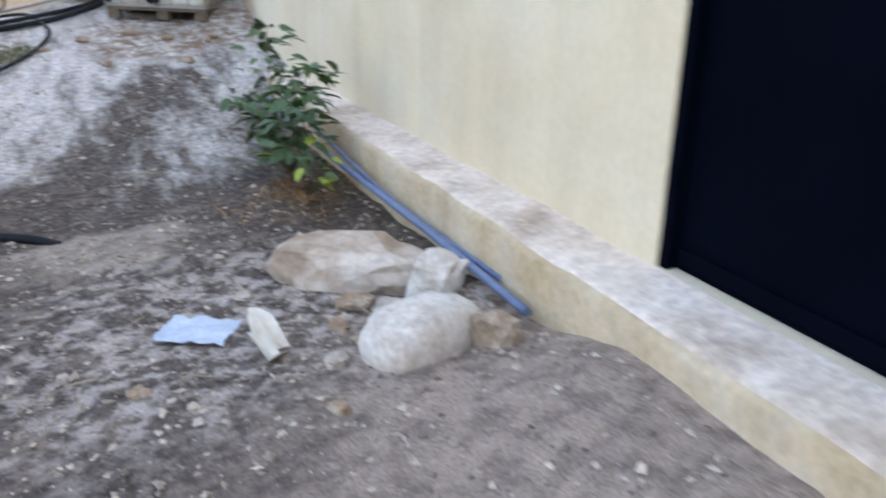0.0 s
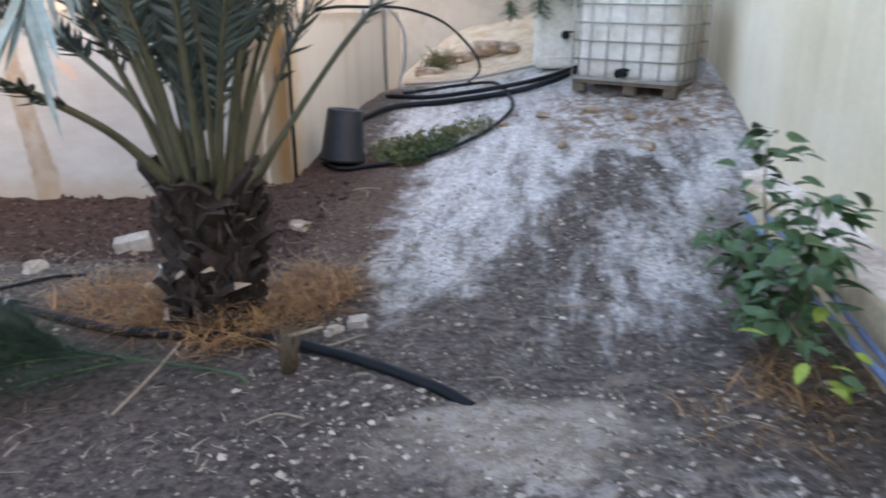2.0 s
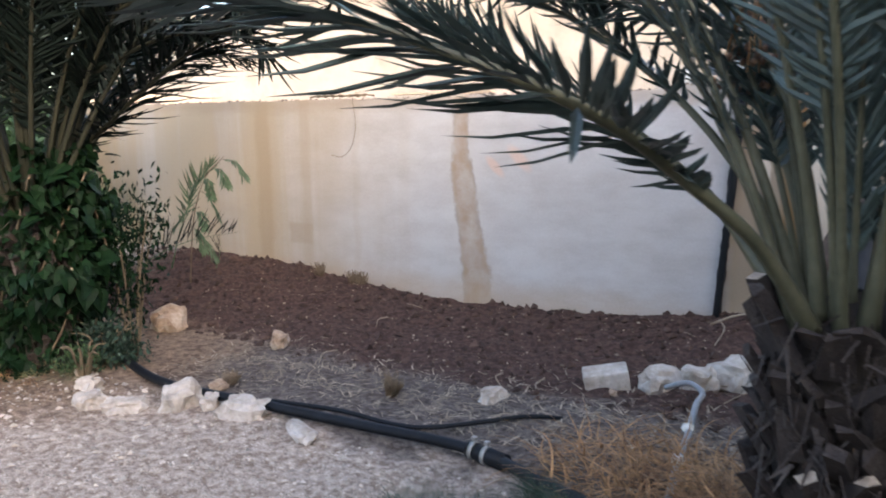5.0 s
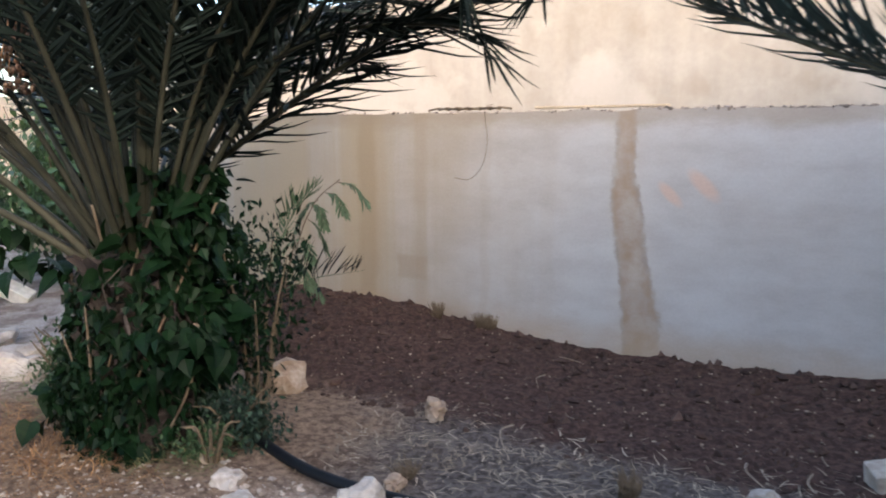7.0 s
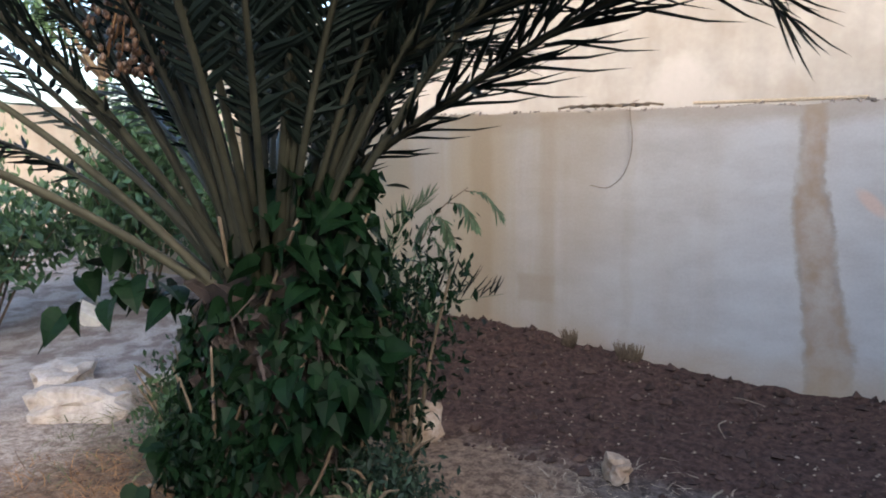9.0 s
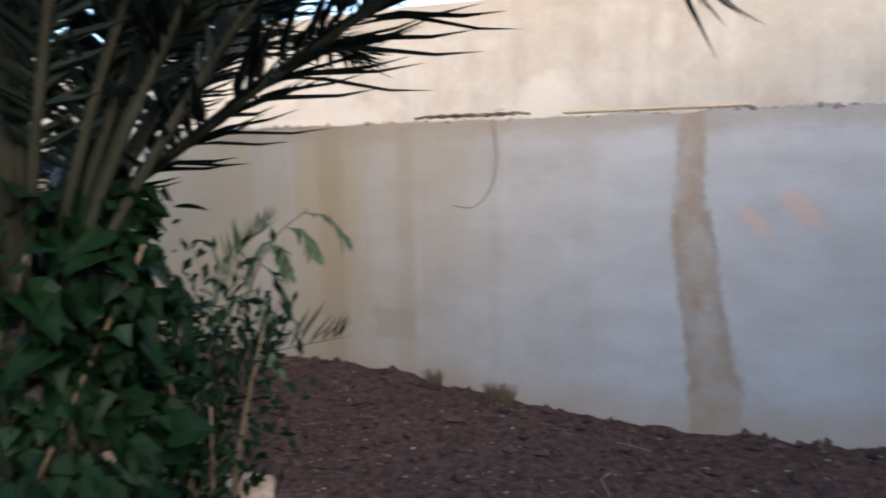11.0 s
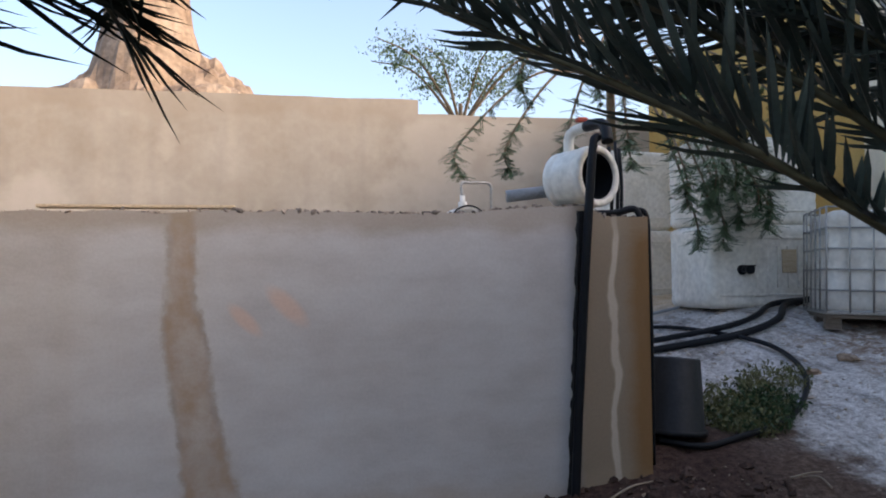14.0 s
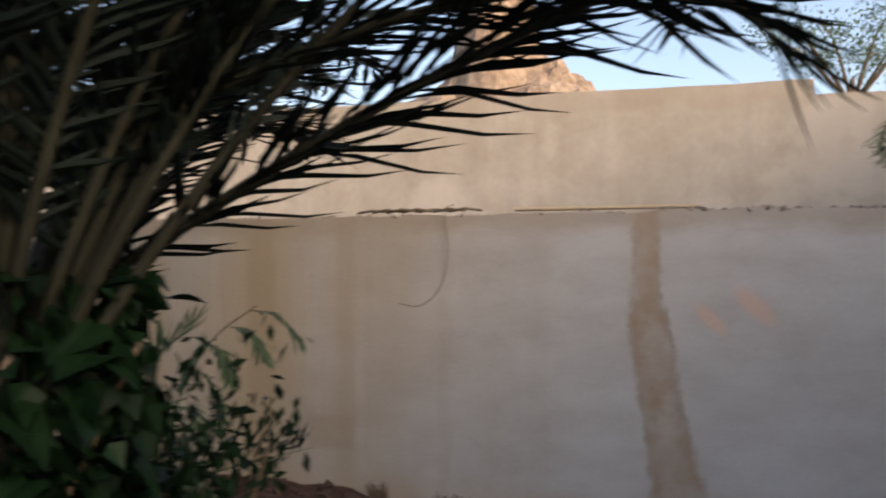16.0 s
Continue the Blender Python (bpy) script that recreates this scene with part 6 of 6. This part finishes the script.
def drooping_acacia():
    """Feathery branches that hang over the white tanks from a tree behind them."""
    r = random.Random(19)
    O = Vector(on(3.1, 7.75))
    t = thing("acacia_tree", pose(*O), "feathery acacia hanging over the white tanks", "tree")
    part("trunk", tube(bmesh.new(), smooth_path([Vector((0, 0, -0.1)), Vector((-0.1, -0.2, 1.6)), Vector((-0.4, -0.9, 3.0))], 6), lambda u: 0.11 * (1 - 0.4 * u), 9), M_TWIG, t)
    ends = ((1.95, 2.9, 1.75), (2.15, 2.9, 2.15), (2.75, 2.9, 1.95), (2.5, 2.7, 2.1), (2.0, 2.5, 2.35), (2.3, 3.0, 1.8), (2.6, 3.2, 2.0), (2.9, 3.1, 2.1), (2.45, 2.8, 2.3), (3.1, 3.3, 2.45), (2.0, 2.8, 2.1), (1.3, 1.9, 2.1), (1.75, 2.2, 2.25), (2.2, 2.6, 2.3), (1.0, 2.4, 2.5), (1.5, 1.6, 2.6), (0.6, 3.0, 2.5), (0.2, 3.8, 2.6), (-0.2, 4.6, 2.7), (2.6, 2.8, 2.6), (0.9, 1.4, 3.0), (2.0, 3.2, 3.2), (0.2, 3.2, 3.3), (3.3, 3.5, 3.2), (1.2, 3.6, 3.4))
    start = Vector((-0.4, -0.9, 3.0))
    bm = bmesh.new()
    for e in ends:
        e = Vector(e) - O
        mid = start.lerp(e, 0.55) + Vector((0, 0, 0.75))
        c = smooth_path([start, mid, e + Vector((0, 0.1, 0.45)), e], 9)
        part("limb", tube(bmesh.new(), c, lambda u: 0.028 * (1 - 0.85 * u), 6), M_TWIG, t)
        for k in range(110):
            p = c[int((0.45 + 0.55 * r.random()) * (len(c) - 1))]
            a, L = r.uniform(0, 6.28), r.uniform(0.10, 0.22)
            d = Vector((math.cos(a), math.sin(a), r.uniform(-0.9, 0.1))).normalized()
            for j in range(11):
                q = p + d * L * j / 10
                for sg in (-1, 1):
                    s = d.cross(Vector((0, 0, 1))).normalized() * sg * 0.027 + Vector((0, 0, -0.006))
                    w = d * 0.008
                    bm.faces.new([bm.verts.new(v) for v in (q, q + s * 0.5 + w, q + s, q + s * 0.5 - w)])
    tagged(part("crown", bm, M_ACACIA, t), kind="stuff")


drooping_acacia()


# ---- small plants ----
def seedling(name, pts, label, seed, length, count, material, width=0.006, radius=0.006, droop=0.1, flat=0.8, bare=0.15):
    O = Vector(pts[0])
    t = thing(name, pose(*O), label, "seedling")
    frond("leaf_stalk", [Vector(p) - O for p in pts], t, seed, length, count, radius, leaf_mat=material, bare=bare, droop=droop, width=width, flat=flat, stalk=M_SHRUB)


seedling("palm_seedling", [on(-4.85, -2.2, -0.02), (-4.82, -1.9, 0.42), (-4.62, -1.56, 0.63), (-4.27, -1.26, 0.71)], "low palm offshoot leaning out over the dug soil", 3, 0.24, 16, M_FROND_DARK, 0.011, 0.007, -0.6, 1.0, 0.4)
seedling("palm_seedling", [on(-5.45, -0.5, -0.02), (-5.42, -0.48, 0.25), (-5.40, -0.46, 0.42)], "small upright palm seedling by the tank wall", 4, 0.22, 6, M_FROND_DARK, 0.007, 0.005, -0.3, 1.0)
seedling("palm_seedling", [on(-5.9, -0.7, -0.02), (-5.75, -0.68, 0.55), (-5.5, -0.66, 1.0), (-5.25, -0.64, 1.25)], "slender green palm shoot by the tank wall", 5, 0.32, 26, M_ACACIA, 0.009, 0.007, 0.0, 0.6, 0.4)


def mimosa():
    O = Vector(on(-5.32, -0.95, 0.0))
    t = thing("mimosa_sapling", Matrix.Translation(O) @ Matrix.Diagonal((1.0, 1.0, 1.22, 1)), "thin sapling with drooping feathery leaves", "sapling")
    part("stem", tube(bmesh.new(), smooth_path([Vector((0, 0, -0.03)), Vector((0.1, 0.0, 0.5)), Vector((0.35, -0.05, 0.85)), Vector((0.62, -0.05, 1.02))], 6), lambda u: 0.007 * (1 - 0.6 * u), 5), M_TWIG, t)
    k = 0
    for b, e in (((0.35, -0.05, 0.85), (0.55, -0.15, 0.72)), ((0.48, -0.05, 0.93), (0.72, -0.1, 0.80)), ((0.6, -0.05, 1.0), (0.86, 0.0, 0.86)), ((0.28, -0.04, 0.75), (0.36, 0.1, 0.52)), ((0.16, 0, 0.58), (0.38, -0.1, 0.47)),
                 ((0.2, 0, 0.62), (0.05, -0.2, 0.45)), ((0.1, 0, 0.45), (0.3, -0.05, 0.28)), ((0.1, 0, 0.4), (0.34, 0.05, 0.2)), ((0.40, -0.05, 0.88), (0.30, -0.2, 0.7))):
        k += 1
        b, e = Vector(b), Vector(e)
        frond("compound_leaf", [b, b.lerp(e, 0.5) + Vector((0, 0, 0.05)), e], t, 300 + k, 0.085, 18, 0.003, leaf_mat=M_ACACIA, bare=0.12, droop=0.6, width=0.010, stalk=M_TWIG)


mimosa()
for x, y in ((-3.95, -0.12), (-3.88, -0.1), (-4.35, -0.15)):
    dead_stub(x, y, x, "weed_stalk", 0.14, "dry weed stalk at the wall foot")


def weeds(name, label, spots, n, seed, size=0.016, material=None):
    r = random.Random(seed)
    bm = bmesh.new()
    for _ in range(n):
        cx, cy, rad = r.choice(spots)
        a, q = r.uniform(0, 6.28), rad * math.sqrt(r.random())
        x, y = cx + q * math.cos(a), cy + q * math.sin(a)
        leaf_cloud(bm, r, (x, y, gz(x, y) + r.uniform(0.01, 0.10)), (0.04, 0.04, 0.03), 5, size, 0.2)
        strips(bm, r, on(x, y), r.uniform(0.06, 0.2), 0.002, r.uniform(0, 6.28), 1.2, 0.1, 4)
    tagged(part(name, bm, material or M_WEED), label, "weeds", kind="stuff")


weeds("creeping_weed", "grey-green weeds creeping on the path", ((0.9, 0.75, 0.3), (1.2, 0.95, 0.35), (1.0, 0.55, 0.25), (1.6, 1.15, 0.3)), 700, 3, 0.02)
weeds("creeping_weed", "green clump of weeds on the garden hose", ((1.05, 0.6, 0.28), (1.25, 0.75, 0.28)), 420, 4, 0.02, M_FERN)
bush(0.5, 6.6, (0.5, 0.4, 0.32), 1800, 0.022, M_WEED, "dry grey-green tuft on the sandy bank", 9)
bush(-7.4, 5.0, (0.7, 0.35, 0.85), 1500, 0.03, M_SHRUB, "sparse green weed growing in the tank", 10, 0.9)
bush(-6.4, 5.0, (0.45, 0.3, 1.0), 900, 0.03, M_SHRUB, "sparse green weed growing in the tank", 11, 0.9)
for k, (x, y, s) in enumerate(((0.35, 6.3, 0.16), (0.8, 7.2, 0.2), (1.3, 7.4, 0.25), (1.7, 7.2, 0.18), (2.4, 1.3, 0.06), (2.0, 1.2, 0.045), (2.9, 1.25, 0.07), (3.3, 1.1, 0.05), (3.75, 0.9, 0.065), (2.6, 0.4, 0.05), (3.4, 0.3, 0.06))):
    rock(x, y, (s * 1.3, s, s * 0.6), 60 + k * 1.3, "sandy rubble stone on the bank", k * 31, M_STONE_RED, group="rubble on the path")


# ---- dates ----
def dates(parent_xyz, n, seed, label):
    r = random.Random(seed)
    t = thing("date_bunch", pose(*parent_xyz), label, "fruit")
    bm = bmesh.new()
    for k in range(14):
        a = r.uniform(0, 6.28)
        tube(bm, smooth_path([Vector((0, 0, 0.22)), Vector((0.05 * math.cos(a), 0.05 * math.sin(a), 0.15)), Vector((0.12 * math.cos(a), 0.12 * math.sin(a), -0.05 - 0.1 * r.random()))], 3), 0.003, 4)
    part("stalks", bm, M_STRAW, t)
    bm = bmesh.new()
    for k in range(n):
        p = Vector((r.gauss(0, 0.085), r.gauss(0, 0.085), r.uniform(-0.2, 0.12)))
        bmesh.ops.create_icosphere(bm, subdivisions=1, radius=1, matrix=Matrix.Translation(p) @ Matrix.Diagonal((0.013, 0.013, 0.019, 1)))
    tagged(part("fruit", bm, M_DATE, t), kind="stuff")


M_DATE = mat("date_fruit", (0.035, 0.02, 0.016), (0.20, 0.11, 0.06), scale=30, rough=0.4, bump=0.2, island=0.4)
dates((-4.74, -3.39, 2.08), 170, 4, "dark ripening dates hanging under the palm crown")
dates((0.12, -2.72, 1.95), 46, 5, "brown withered dates hanging under the palm crown")
dates((0.25, -2.5, 2.05), 40, 6, "brown withered dates hanging under the palm crown")

# ---- loose ground ----
scatter("yard_gravel", "buff gravel and stone chips over the yard", "gravel", M_PEBBLE, 9000, (-5.2, 1.2, -6.3, -2.95), (0.006, 0.026), 1, keep=lambda x, y: S(-0.2, -1.0, x + 0.3 * noise.noise((x, y, 1))) * S(-2.9, -3.2, y + 0.35 * x * 0.3))
scatter("yard_grit", "dark grit and chips over trodden earth", "gravel", M_GRIT, 9000, (0.4, 4.0, -7.5, -1.0), (0.004, 0.018), 2)
scatter("chalk_chips", "pale stone chips on the chalky path", "gravel", M_PEBBLE, 4200, (0.6, 4.0, -6.6, 4.0), (0.006, 0.035), 3, keep=lambda x, y: (0.35 + 0.65 * S(-2.5, 0, y)) * S(0.9, 1.4, x))
scatter("pale_chips", "pale stone chips trodden into the earth", "gravel", M_PEBBLE, 2600, (1.4, 4.0, -8.2, -3.8), (0.005, 0.026), 7)
scatter("soil_clods", "dark clods of dug soil along the tank", "soil", M_CLOD, 6000, (-7.0, 0.7, -1.9, 0.0), (0.008, 0.05), 4, 0.8, keep=lambda x, y: 0.4 + 0.6 * S(-0.6, -0.1, y))
scatter("soil_chips", "pale chips lying on dug soil", "gravel", M_LITTER, 900, (-5.0, 0.7, -1.9, -0.05), (0.005, 0.018), 5)


def litter():
    r = random.Random(8)
    bm = bmesh.new()
    for _ in range(2600):
        if r.random() < 0.7:
            x, y = r.uniform(-3.6, 0.3), r.gauss(-2.2, 0.28)
        else:
            x, y = r.uniform(-1.5, 3.4), r.uniform(-4.6, -1.2)
        strips(bm, r, (x, y, gzn(x, y) + 0.012), r.uniform(0.03, 0.12), r.uniform(0.0015, 0.006), r.uniform(0, 6.28), r.uniform(0, 0.35), r.uniform(-0.4, 0.4), 3)
    tagged(part("leaf_litter", bm, M_LITTER), "dry shredded leaf litter over the soil edge", "litter", kind="stuff")


litter()
